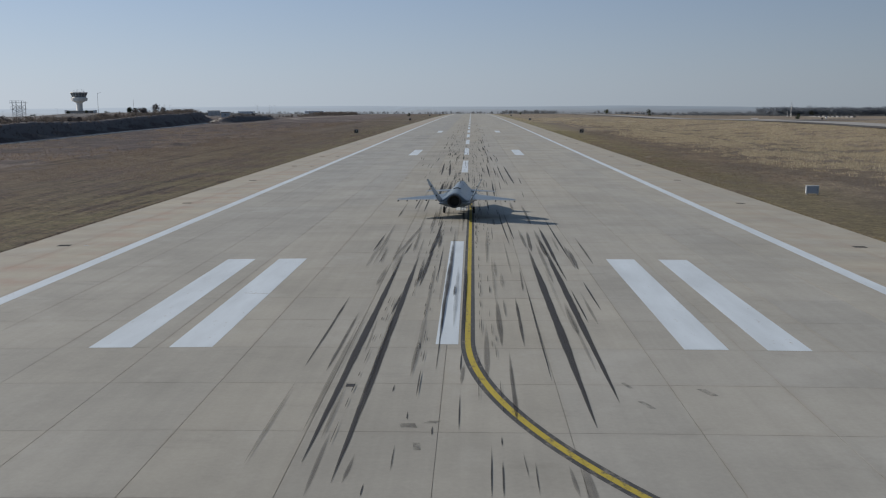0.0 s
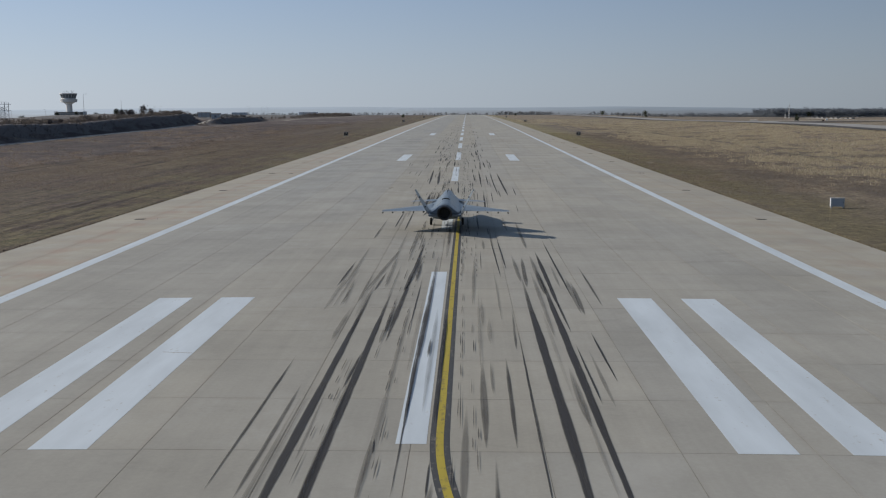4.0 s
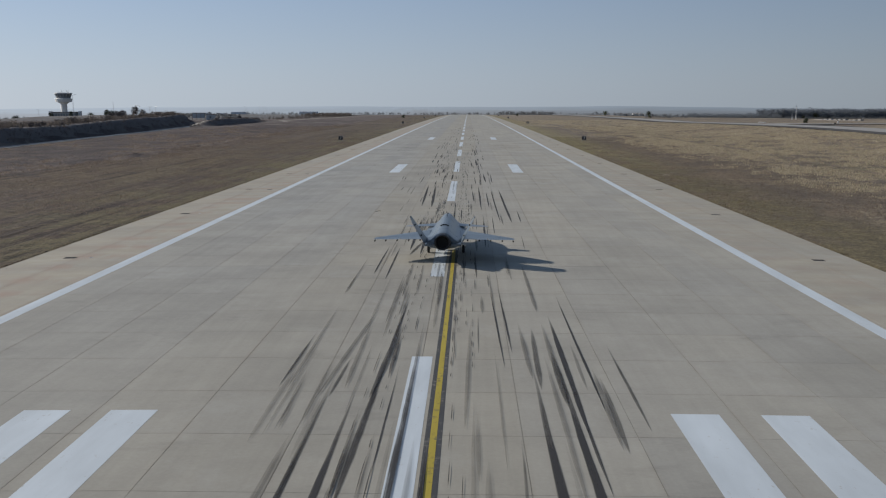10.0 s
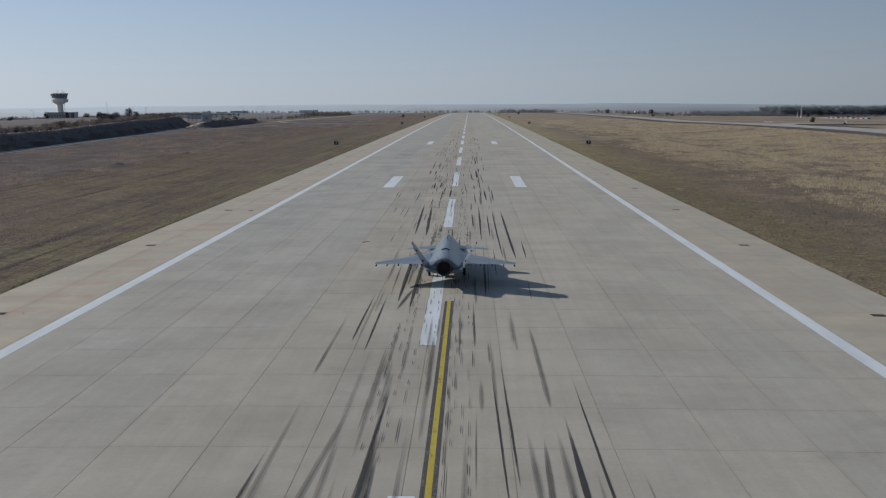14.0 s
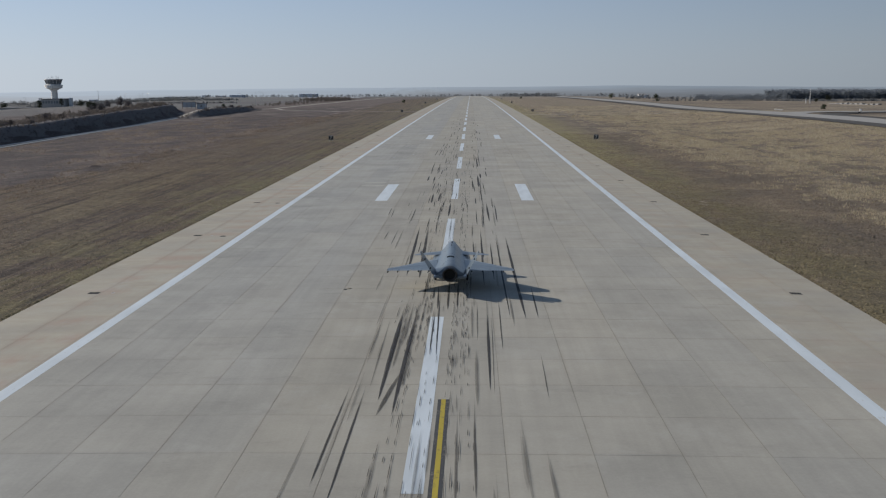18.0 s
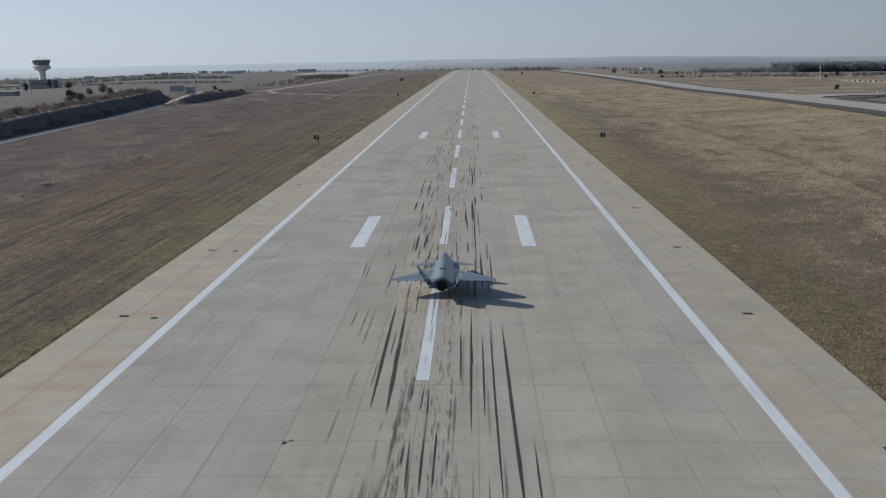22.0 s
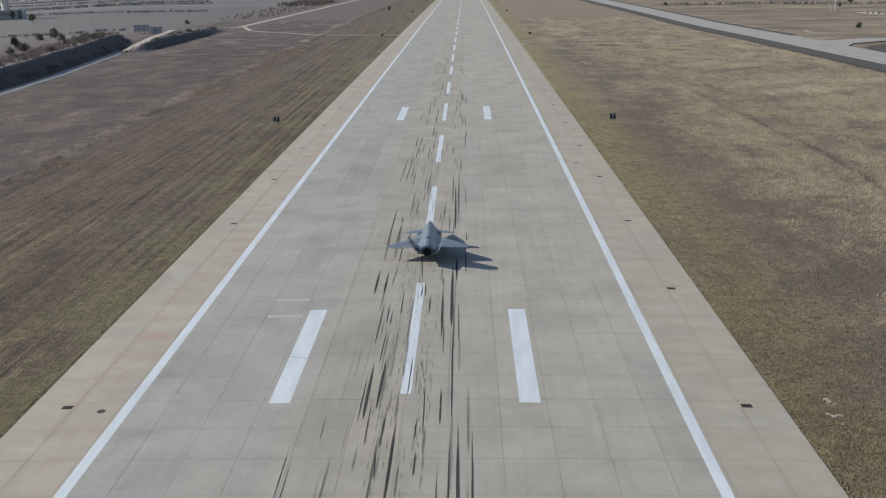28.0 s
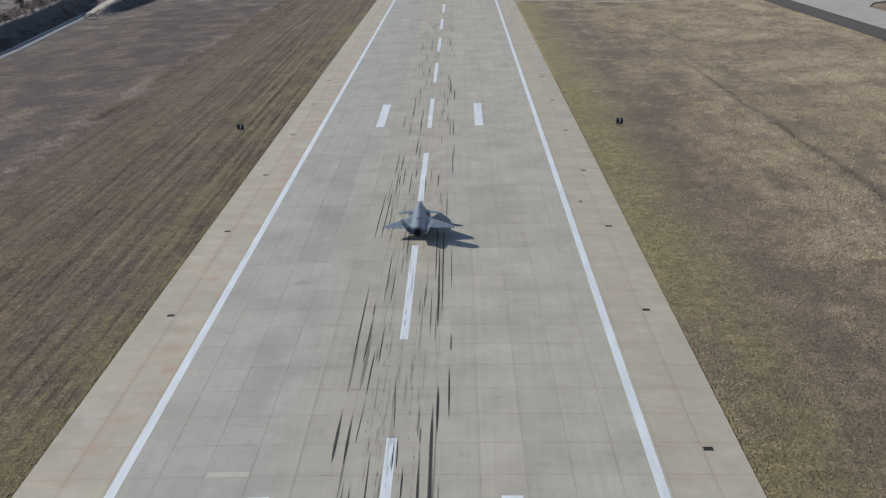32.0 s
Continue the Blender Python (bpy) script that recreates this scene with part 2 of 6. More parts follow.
def soil(name):
    """Dry airfield grass: straw and bare brown earth on one side, mown olive sward and rough winter weeds on the other,
    fields far off greyed with painted haze.
    """
    k = Mat(name)
    pos = k.place()
    sep = k.n("ShaderNodeSeparateXYZ")
    k.to(pos, sep.inputs[0])
    big = k.noise(k.place((1, 0.6, 1)), 0.022, 3, 0.55)
    mid = k.noise(k.place((1, 0.75, 1)), 0.10, 6, 0.68)
    clump = k.noise(pos, 0.75, 6, 0.72)
    fine = k.noise(pos, 3.2, 6, 0.8)
    mown = k.noise(k.place((1.0, 0.012, 1)), 0.8, 4, 0.7)
    shift = k.math("MULTIPLY", k.math("SUBTRACT", k.noise(k.place((1, 0.8, 1)), 0.06, 5, 0.65), 0.5), 44.0)
    xx = k.math("ADD", sep.outputs[0], shift)
    isr = k.math("GREATER_THAN", sep.outputs[0], 0.0)
    # right of the runway: olive strip, brown earth, then straw with brown gaps
    grow = k.n("ShaderNodeAttribute")
    grow.attribute_name = "rank"
    far_x = k.ramp(k.math("DIVIDE", sep.outputs[0], 400.0), [(0.40, 0.0), (0.46, 1.0)])
    wide = k.math("MULTIPLY", k.math("SUBTRACT", k.mix(0.5, big, k.noise(k.place((0.35, 1, 1)), 0.03, 5, 0.6)), 0.53), 1.6)
    straw = k.math("ADD", k.math("ADD", k.math("ADD", k.math("MULTIPLY", grow.outputs["Fac"], 0.165), k.math("MULTIPLY", wide, far_x)), 0.485), k.math("MULTIPLY", k.math("SUBTRACT", k.mix(0.35, clump, fine), 0.5), 0.75))
    right = k.ramp(straw, [(0.28, (0.146, 0.115, 0.084)), (0.41, (0.198, 0.156, 0.112)), (0.51, (0.250, 0.200, 0.138)), (0.61, (0.318, 0.264, 0.182)), (0.74, (0.400, 0.340, 0.240))])
    moss = k.math("MULTIPLY", k.ramp(k.math("DIVIDE", xx, 100.0), [(0.66, 0.0), (0.74, 1.0), (0.86, 1.0), (1.0, 0.0)]), k.ramp(k.mix(0.5, mid, clump), [(0.50, 0.0), (0.60, 0.55)]))
    right = k.mix(moss, right, (0.135, 0.132, 0.066))
    verge = k.math("MULTIPLY", k.ramp(k.math("DIVIDE", k.math("ADD", sep.outputs[0], k.math("MULTIPLY", shift, 0.25)), 100.0), [(0.31, 1.0), (0.37, 1.0), (0.46, 0.0)]), k.ramp(mid, [(0.38, 0.35), (0.52, 1.0)]))
    lush = k.ramp(k.math("DIVIDE", sep.outputs[1], 400.0), [(0.34, 0.0), (0.56, 1.0)])
    turf = k.mix(lush, k.ramp(clump, [(0.35, (0.126, 0.102, 0.056)), (0.65, (0.250, 0.204, 0.108))]), k.ramp(clump, [(0.35, (0.172, 0.146, 0.074)), (0.65, (0.306, 0.262, 0.136))]))
    right = k.mix(1.0, k.mix(verge, right, turf), k.ramp(lush, [(0.0, 0.89), (1.0, 1.0)]), "MULTIPLY")
    # left of the runway: mown olive-brown sward, then rough purple-brown weeds
    wild = k.ramp(k.math("DIVIDE", k.math("MULTIPLY", xx, -1.0), 100.0), [(0.745, 0.0), (0.785, 1.0)])
    sward = k.ramp(k.mix(0.5, mid, clump), [(0.40, (0.080, 0.055, 0.038)), (0.5, (0.122, 0.086, 0.055)), (0.62, (0.182, 0.133, 0.081))])
    patch = k.noise(k.place((1, 0.22, 1)), 0.045, 4, 0.6)
    sward = k.mix(k.ramp(patch, [(0.42, 0.85), (0.56, 0.0)]), sward, k.ramp(clump, [(0.36, (0.078, 0.056, 0.045)), (0.64, (0.150, 0.109, 0.084))]))
    # mower lines and ruts, the furrows' lit and shaded sides put in as colour
    lines = k.ramp(k.noise(k.place((1, 0.25, 1)), 0.04, 3), [(0.38, 0.35), (0.58, 0.95)])
    sward = k.mix(lines, sward, k.mix(1.0, sward, k.ramp(mown, [(0.39, 0.58), (0.46, 0.93), (0.60, 1.28)]), "MULTIPLY"))
    rut = k.noise(k.place((1.0, 0.035, 1)), 1.7, 4, 0.7)
    sward = k.mix(k.ramp(patch, [(0.42, 0.45), (0.58, 0.95)]), sward, k.ramp(rut, [(0.36, 0.40), (0.44, 0.90), (0.66, 1.14)]), "MULTIPLY")
    green = k.ramp(k.math("DIVIDE", k.math("ADD", k.math("MULTIPLY", sep.outputs[0], -1.0), k.math("MULTIPLY", shift, 0.25)), 100.0), [(0.31, 1.0), (0.36, 0.75), (0.46, 0.36), (0.56, 0.24), (0.74, 0.0)])
    sward = k.mix(k.math("MULTIPLY", green, k.ramp(k.mix(0.5, mid, mown), [(0.44, 0.0), (0.55, 1.0)])), sward, k.ramp(clump, [(0.38, (0.112, 0.100, 0.045)), (0.62, (0.188, 0.162, 0.074))]))
    weeds = k.ramp(k.math("ADD", k.math("ADD", k.math("MULTIPLY", grow.outputs["Fac"], 0.10), 0.535), k.math("MULTIPLY", k.math("SUBTRACT", k.mix(0.5, clump, fine), 0.5), 0.6)), [(0.42, (0.066, 0.050, 0.047)), (0.50, (0.104, 0.079, 0.070)), (0.56, (0.148, 0.115, 0.099)), (0.63, (0.225, 0.183, 0.154))])
    left = k.mix(wild, sward, weeds)
    col = k.mix(isr, left, right)
    col = k.mix(0.85, col, k.ramp(fine, [(0.36, 0.30), (0.64, 1.52)]), "MULTIPLY")
    # ploughed and sown fields beyond the airfield, greyed with distance as painted haze
    cells = k.n("ShaderNodeTexVoronoi", Scale=0.0075)
    k.to(k.place((0.4, 1.0, 0)), cells.inputs["Vector"])
    cs = k.n("ShaderNodeSeparateColor")
    k.to(cells.outputs["Color"], cs.inputs[0])
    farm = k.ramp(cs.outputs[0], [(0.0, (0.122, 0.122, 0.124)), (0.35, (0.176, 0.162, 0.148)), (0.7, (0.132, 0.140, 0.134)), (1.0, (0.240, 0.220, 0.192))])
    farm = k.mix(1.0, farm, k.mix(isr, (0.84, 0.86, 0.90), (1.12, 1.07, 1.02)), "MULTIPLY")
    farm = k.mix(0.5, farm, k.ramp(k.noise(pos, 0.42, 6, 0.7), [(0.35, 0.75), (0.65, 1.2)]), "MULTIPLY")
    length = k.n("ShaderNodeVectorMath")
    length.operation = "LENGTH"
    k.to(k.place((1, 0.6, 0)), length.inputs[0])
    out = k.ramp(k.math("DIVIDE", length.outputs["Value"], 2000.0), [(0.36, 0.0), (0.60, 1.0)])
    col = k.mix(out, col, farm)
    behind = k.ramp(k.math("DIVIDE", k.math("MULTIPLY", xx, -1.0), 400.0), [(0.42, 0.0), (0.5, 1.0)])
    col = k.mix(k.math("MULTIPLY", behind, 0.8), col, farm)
    furrow = k.mix(isr, k.mix(wild, k.mix(0.5, rut, mown), clump), clump)
    k.base(col, 0.95).bump(k.mix(0.55, fine, furrow), 1.0, 0.45)
    return k.m


M_SLAB = concrete("concrete_slab", True)
M_SLABS = concrete("concrete_slabs", False)
M_SOIL = soil("dry_grass_ground")
M_JOINT = simple("joint_sealant", (0.250, 0.230, 0.202), 0.9)


def worn_paint(name, colour, under, wear):
    k = Mat(name)
    f = k.noise(k.place((2.2, 0.35, 1)), 1.4, 6, 0.75)
    g = k.noise(k.place(), 3.5, 5, 0.7)
    worn = k.ramp(k.mix(0.5, f, g), [(wear, 1.0), (wear + 0.12, 0.0)])
    dust = k.ramp(k.noise(k.place((1, 0.2, 1)), 0.8, 4), [(0.3, 0.86), (0.7, 1.04)])
    k.base(k.mix(worn, k.mix(1.0, colour, dust, "MULTIPLY"), under), 0.7)
    return k.m


M_WHITE = worn_paint("white_runway_paint", (0.560, 0.618, 0.662), (0.30, 0.27, 0.23), 0.30)
M_FADED = worn_paint("faded_white_paint", (0.40, 0.385, 0.33), (0.36, 0.34, 0.30), 0.34)
M_YELLOW = worn_paint("yellow_line_paint", (0.42, 0.33, 0.04), (0.10, 0.09, 0.06), 0.36)
M_BLACK = worn_paint("black_border_paint", (0.055, 0.055, 0.055), (0.20, 0.18, 0.15), 0.36)


def rubber(name, thick, thin):
    """Tyre rubber laid on concrete: thickness from the mark's own load, drawn out in fine strands, see-through where thin."""
    k = Mat(name)
    k.base((0.031, 0.029, 0.029), 0.75)
    if thick:
        worn = k.n("ShaderNodeAttribute")
        worn.attribute_name = "load"
        strands = k.noise(k.place((22.0, 0.10, 1)), 1.0, 5, 0.65)
        gaps = k.noise(k.place((4.0, 0.45, 1)), 1.0, 5, 0.7)
        f = k.math("MULTIPLY", worn.outputs["Fac"], k.ramp(k.mix(0.45, strands, gaps), [(0.34, thin), (0.56, thick)]))
        fac = k.math("MINIMUM", f, 0.91)
    else:
        fac = k.ramp(k.noise(k.place((3.0, 2.0, 1)), 1.0, 5, 0.7), [(0.36, 0.03), (0.62, thin)])
    clear = k.n("ShaderNodeBsdfTransparent")
    join = k.n("ShaderNodeMixShader")
    k.to(fac, join.inputs[0])
    k.to(clear.outputs[0], join.inputs[1])
    k.to(k.b.outputs[0], join.inputs[2])
    k.to(join.outputs[0], k.t.nodes["Material Output"].inputs[0])
    return k.m


M_RUBBER = rubber("tyre_rubber", 1.12, 0.55)
M_SCUFF = rubber("grey_scuff", 0.0, 0.42)
M_STAIN = rubber("weather_stain", 0.0, 0.07)
M_ASPHALT = simple("taxiway_asphalt", (0.305, 0.294, 0.276), 0.9, 0, 0.2)
M_DARK = simple("dark_shoulder_asphalt", (0.058, 0.053, 0.048), 0.92, 0, 0.2)
M_DIRT = simple("pale_dirt_road", (0.38, 0.35, 0.305), 0.95, 0, 0.3)
M_SAND = simple("pale_sand", (0.30, 0.245, 0.165), 0.95, 0, 0.6, 0.35)
M_EARTH = simple("bare_earth", (0.150, 0.112, 0.080), 0.95, 0, 1.5, 0.25)
M_STEEL = simple("galvanised_steel", (0.36, 0.37, 0.38), 0.45, 0.7)
M_IRON = simple("cast_iron", (0.055, 0.052, 0.05), 0.7, 0.4)
M_SIGN = simple("black_sign_face", (0.018, 0.018, 0.02), 0.5)
M_LETTER = simple("white_sign_letter", (0.75, 0.75, 0.75), 0.5)
M_CABINET = simple("pale_cabinet_paint", (0.62, 0.64, 0.66), 0.5)
M_DOOR = simple("blue_grey_front", (0.34, 0.39, 0.46), 0.5)
M_GREY = simple("aircraft_grey", (0.112, 0.140, 0.168), 0.29, 0.0, 1.2, 0.17)
M_GREYD = simple("aircraft_dark_grey", (0.085, 0.098, 0.112), 0.45, 0.0, 1.5, 0.1)
M_NOZZLE = simple("burnt_nozzle_metal", (0.060, 0.057, 0.056), 0.42, 0.5)
# near-black of fairings, and shade painted into pits, vents and openings
M_VOID = simple("void_black", (0.008, 0.008, 0.008), 0.9)
M_TYRE = simple("tyre_black", (0.018, 0.018, 0.018), 0.85)
M_STRUT = simple("white_gear_strut", (0.55, 0.56, 0.57), 0.4)
M_WALL = simple("white_plaster", (0.80, 0.79, 0.77), 0.85)
M_ROOFC = simple("grey_roofing", (0.25, 0.245, 0.24), 0.8)
M_GLASS = simple("dark_tower_glass", (0.17, 0.19, 0.21), 0.15)
M_TRUNK = simple("bark", (0.085, 0.065, 0.048), 0.9)
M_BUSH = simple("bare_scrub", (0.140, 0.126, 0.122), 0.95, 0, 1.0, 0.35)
M_LEAF = simple("evergreen_leaf", (0.040, 0.050, 0.024), 0.85, 0, 1.0, 0.35)

M_STRAW = blades("dry_straw", (0.465, 0.398, 0.285), 0.32)
# tree grey lightened and blued to carry the distance haze
M_FARWOOD = blades("haze_grey_wood", (0.165, 0.175, 0.185), 0.2)
M_TUFT = blades("brown_grass", (0.250, 0.200, 0.158), 0.3)
M_SHRUB = blades("bare_shrub_twigs", (0.128, 0.113, 0.104), 0.3)
# winter wood with some haze mixed into its colour
M_WOODS = blades("hazed_winter_wood", (0.175, 0.196, 0.222), 0.2)
# plaster raised and blued to stand for the haze over the town
M_TOWN = simple("hazed_town_plaster", (0.64, 0.68, 0.74), 0.9)
M_WALLD = simple("grey_plaster", (0.36, 0.35, 0.34), 0.85)
M_BLUEHUT = simple("pale_blue_metal", (0.36, 0.40, 0.44), 0.5)
M_RUST = simple("rust_brown_paint", (0.17, 0.115, 0.085), 0.8)
M_STONE = simple("pale_stone", (0.31, 0.275, 0.225), 0.9)
# distance haze painted as a glowing ramp, brighter on the sunward side
hk = Mat("painted_haze_land")
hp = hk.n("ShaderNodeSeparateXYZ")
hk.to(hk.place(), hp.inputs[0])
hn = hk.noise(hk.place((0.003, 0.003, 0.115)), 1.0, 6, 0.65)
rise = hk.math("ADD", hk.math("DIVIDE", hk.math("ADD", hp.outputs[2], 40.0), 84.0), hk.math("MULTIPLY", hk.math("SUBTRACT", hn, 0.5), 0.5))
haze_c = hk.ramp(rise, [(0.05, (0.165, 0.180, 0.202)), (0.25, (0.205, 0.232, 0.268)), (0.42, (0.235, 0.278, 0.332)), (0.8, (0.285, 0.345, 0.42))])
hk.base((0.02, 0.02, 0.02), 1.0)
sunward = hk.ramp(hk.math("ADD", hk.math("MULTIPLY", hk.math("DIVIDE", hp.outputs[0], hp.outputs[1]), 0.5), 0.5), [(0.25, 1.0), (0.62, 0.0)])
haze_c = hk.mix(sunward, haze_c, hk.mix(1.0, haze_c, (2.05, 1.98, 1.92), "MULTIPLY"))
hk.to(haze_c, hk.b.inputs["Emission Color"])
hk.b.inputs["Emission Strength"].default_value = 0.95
M_HILLS = hk.m
M_WATER = simple("canal_water", (0.045, 0.058, 0.07), 0.38)
M_KERB = simple("weathered_kerb", (0.145, 0.166, 0.188), 0.9, 0, 0.5)
M_CANAL = simple("canal_concrete", (0.30, 0.31, 0.32), 0.85, 0, 0.5)


# ---- small makers ----
def part(name, bm, material, parent=None, label="", smooth=False):
    me = bpy.data.meshes.new(name)
    if smooth:
        for f in bm.faces:
            f.smooth = True
    bm.to_mesh(me)
    bm.free()
    me.materials.append(material)
    ob = new(name, me)
    if parent is not None:
        ob.parent = parent
    if label:
        tagged(ob, label)
    return ob


def sheet(name, verts, faces, material, parent=None, smooth=False):
    me = bpy.data.meshes.new(name)
    me.from_pydata(verts, [], faces)
    me.materials.append(material)
    if smooth:
        me.polygons.foreach_set("use_smooth", [True] * len(me.polygons))
    me.update()
    ob = new(name, me)
    if parent is not None:
        ob.parent = parent
    return ob


def shared(name, me, parent, m):
    ob = new(name, me)
    ob.parent = parent
    ob.matrix_basis = m
    return ob


def box(bm, x0, x1, y0, y1, z0, z1, bevel=0.0):
    r = bmesh.ops.create_cube(bm, size=1.0)
    for v in r["verts"]:
        v.co = Vector((x0 + (v.co.x + 0.5) * (x1 - x0), y0 + (v.co.y + 0.5) * (y1 - y0), z0 + (v.co.z + 0.5) * (z1 - z0)))
    if bevel:
        bmesh.ops.bevel(bm, geom=list({e for v in r["verts"] for e in v.link_edges}), offset=bevel, segments=2, affect="EDGES")
    return bm


def tube(bm, a, b, r0, r1=None, seg=10, caps=True):
    a, b = Vector(a), Vector(b)
    r1 = r0 if r1 is None else r1
    turn = (b - a).to_track_quat("Z", "Y").to_matrix()
    rings = []
    for p, r in ((a, r0), (b, r1)):
        rings.append([bm.verts.new(p + turn @ Vector((r * math.cos(2 * math.pi * k / seg), r * math.sin(2 * math.pi * k / seg), 0))) for k in range(seg)])
    for k in range(seg):
        bm.faces.new((rings[0][k], rings[0][(k + 1) % seg], rings[1][(k + 1) % seg], rings[1][k]))
    if caps:
        bm.faces.new(rings[0][::-1])
        bm.faces.new(rings[1])
    return bm


def lathe(bm, profile, axis="y", seg=24, at=(0, 0, 0)):
    """Turns (radius, along) pairs round an axis."""
    rings = []
    for r, s in profile:
        ring = []
        for k in range(seg):
            c, d = r * math.cos(2 * math.pi * k / seg), r * math.sin(2 * math.pi * k / seg)
            co = {"y": (c, s, d), "z": (c, d, s), "x": (s, c, d)}[axis]
            ring.append(bm.verts.new(Vector(co) + Vector(at)))
        rings.append(ring)
    for a, b in zip(rings, rings[1:]):
        for k in range(seg):
            bm.faces.new((a[k], a[(k + 1) % seg], b[(k + 1) % seg], b[k]))
    bmesh.ops.recalc_face_normals(bm, faces=bm.faces)
    return bm


def smooth_step(a, b, x):
    t = min(1.0, max(0.0, (x - a) / (b - a)))
    return t * t * (3 - 2 * t)


def along(x, table):
    return float(np.interp(x, [p[0] for p in table], [p[1] for p in table]))


# ---- ground ----
RW_LEFT, RW_RIGHT = -31.8, 31.6
RW_NEAR, RW_FAR = -120.0, 3070.0
CANAL = ((-900, -112), (200, -127), (336, -139), (420, -145), (515, -156.5), (560, -161.5), (600, -169), (660, -196), (900, -290), (5000, -900))


def canal_x(y):
    return along(y, CANAL)


def ditch_x(y):
    """The winding line of the old ditch in the straw field."""
    return 74.0 + 1.5 * math.sin(y * 0.03) + 3.2 * noise.noise(Vector((0, y * 0.022, 14))) + 1.1 * noise.noise(Vector((0, y * 0.11, 15)))


def crest(y):
    """The land and the runway with it fall away gently beyond a crest."""
    return -24.0 * (max(0.0, min(y, 3350.0) - 300.0) / 2800.0) ** 2


CROWN = ((-32, -.32), (-28, -.25), (-24, -.20), (-16, -.10), (-12, -.05), (-8, 0), (8, 0), (12, -.02), (16, -.05), (24, -.11), (28, -.19), (32, -.30))


def crown(x):
    """The runway's fall to its sides."""
    return along(x, CROWN)


def ground_z(x, y):
    """Height of the ground: level by the runway, a bank behind the canal, gentle far land."""
    if RW_LEFT + 0.4 < x < RW_RIGHT - 0.4 and RW_NEAR - 1 < y < RW_FAR + 1:
        return crest(y) - 0.62
    z = crest(y) - 0.36 - 0.14 * smooth_step(31, 41, abs(x))
    far = smooth_step(60, 200, abs(x))
    z += far * 0.5 * noise.noise(Vector((x * 0.012, y * 0.008, 3.0)))
    z += 0.05 * smooth_step(30, 36, abs(x)) * noise.noise(Vector((x * 0.3, y * 0.25, 0)))
    if -74.0 < x < -31.9 and 40 < y < 600:
        fade = smooth_step(-32.2, -33.4, x) * (1 - smooth_step(-56, -73, x)) * (0.85 + 0.5 * noise.noise(Vector((x * 0.05, y * 0.012, 5))))
        z += 0.20 * fade * max(0.15, 0.6 + 1.3 * noise.noise(Vector((x * 0.06, y * 0.011, 21)))) * noise.noise(Vector((x * 0.85, y * 0.016, 12))) + 0.10 * fade * noise.noise(Vector((x * 2.1, y * 0.05, 2)))
    if -84.0 < x < -70.0 and y > 90:
        clods = 0.5 + noise.noise(Vector((x * 0.5, y * 0.22, 9))) + 0.6 * noise.noise(Vector((0, y * 0.03, 6)))
        z += 0.50 * max(0.0, clods) * math.exp(-((x + 77 + 5 * noise.noise(Vector((0, y * 0.012, 4)))) / 2.3) ** 2)
    s = canal_x(y) - x
    bank = 0.0
    if -4.0 < s < 4.0:
        z -= 1.1 * (1 - smooth_step(1.6, 3.4, abs(s))) * (1 - smooth_step(524, 542, y))
    if s > 0:
        gate = 1 - smooth_step(552, 590, y + 0.2 * (s - 14))
        bumpy = 0.9 + 0.22 * noise.noise(Vector((y * 0.015, s * 0.04, 7)))
        bank = (5.1 + 1.5 * smooth_step(330, 500, y)) * smooth_step(3.0, 8.6, s) * gate * bumpy
        z -= 10.5 * smooth_step(25, 330, s) * smooth_step(-200, 500, y)
    # embankment beyond the gap, with a ridge along its field side; the dirt road climbs it
    top = smooth_step(506, 575, y) * (1 - smooth_step(635, 695, y)) * (1 - smooth_step(205, 240, -x))
    z += max(bank, 2.3 * top * smooth_step(-142.5, -150.0, x))
    z += (1.2 + 1.0 * (1 - smooth_step(540, 600, y))) * smooth_step(503, 530, y) * (1 - smooth_step(622, 676, y)) * math.exp(-((x + 148.2) / 3.0) ** 2)
    z -= 0.55 * max(0.1, 0.7 + noise.noise(Vector((3, y * 0.06, 16)))) * math.exp(-((x - ditch_x(y)) / 1.1) ** 2) * smooth_step(120, 150, y) * (1 - smooth_step(330, 400, y))
    z += 2.3 * smooth_step(82, 128, x) * (1 - smooth_step(380, 720, y))
    z -= 5.5 * smooth_step(200, 420, x) * smooth_step(850, 1350, y)
    z += 4.0 * math.exp(-((x + 640) / 190) ** 2 - ((y - 1720) / 260) ** 2)
    return z


def steps(*spans):
    out = []
    for a, b, d in spans:
        out += list(np.arange(a, b - d * 0.25, d))
    return out + [spans[-1][1]]


def rank(x, y):
    """How rank the dry grass stands: above zero straw or weeds, below zero bare earth."""
    n = .8 * noise.noise(Vector((x * .040, y * .024, 2.0))) + 1.45 * noise.noise(Vector((x * .12, y * .085, 1.0))) + 1.25 * noise.noise(Vector((x * .42, y * .33, 5.0))) + .5 * noise.noise(Vector((x * .95, y * .8, 3.0)))
    if x > 0:
        n += -.80 + .92 * smooth_step(46, 72, x + 9 * noise.noise(Vector((y * .03, x * .02, 8)))) + .12 * smooth_step(70, 120, x) + .75 * smooth_step(480, 640, y) * (1 - smooth_step(50, 80, x))
        n -= 1.3 * math.exp(-((x - ditch_x(y)) / 1.7) ** 2) * smooth_step(120, 150, y) * (1 - smooth_step(330, 400, y))
    else:
        n += -.5 + 1.1 * math.exp(-((x + 77 + 5 * noise.noise(Vector((y * .03, 0, 4)))) / 3.5) ** 2)
    return n


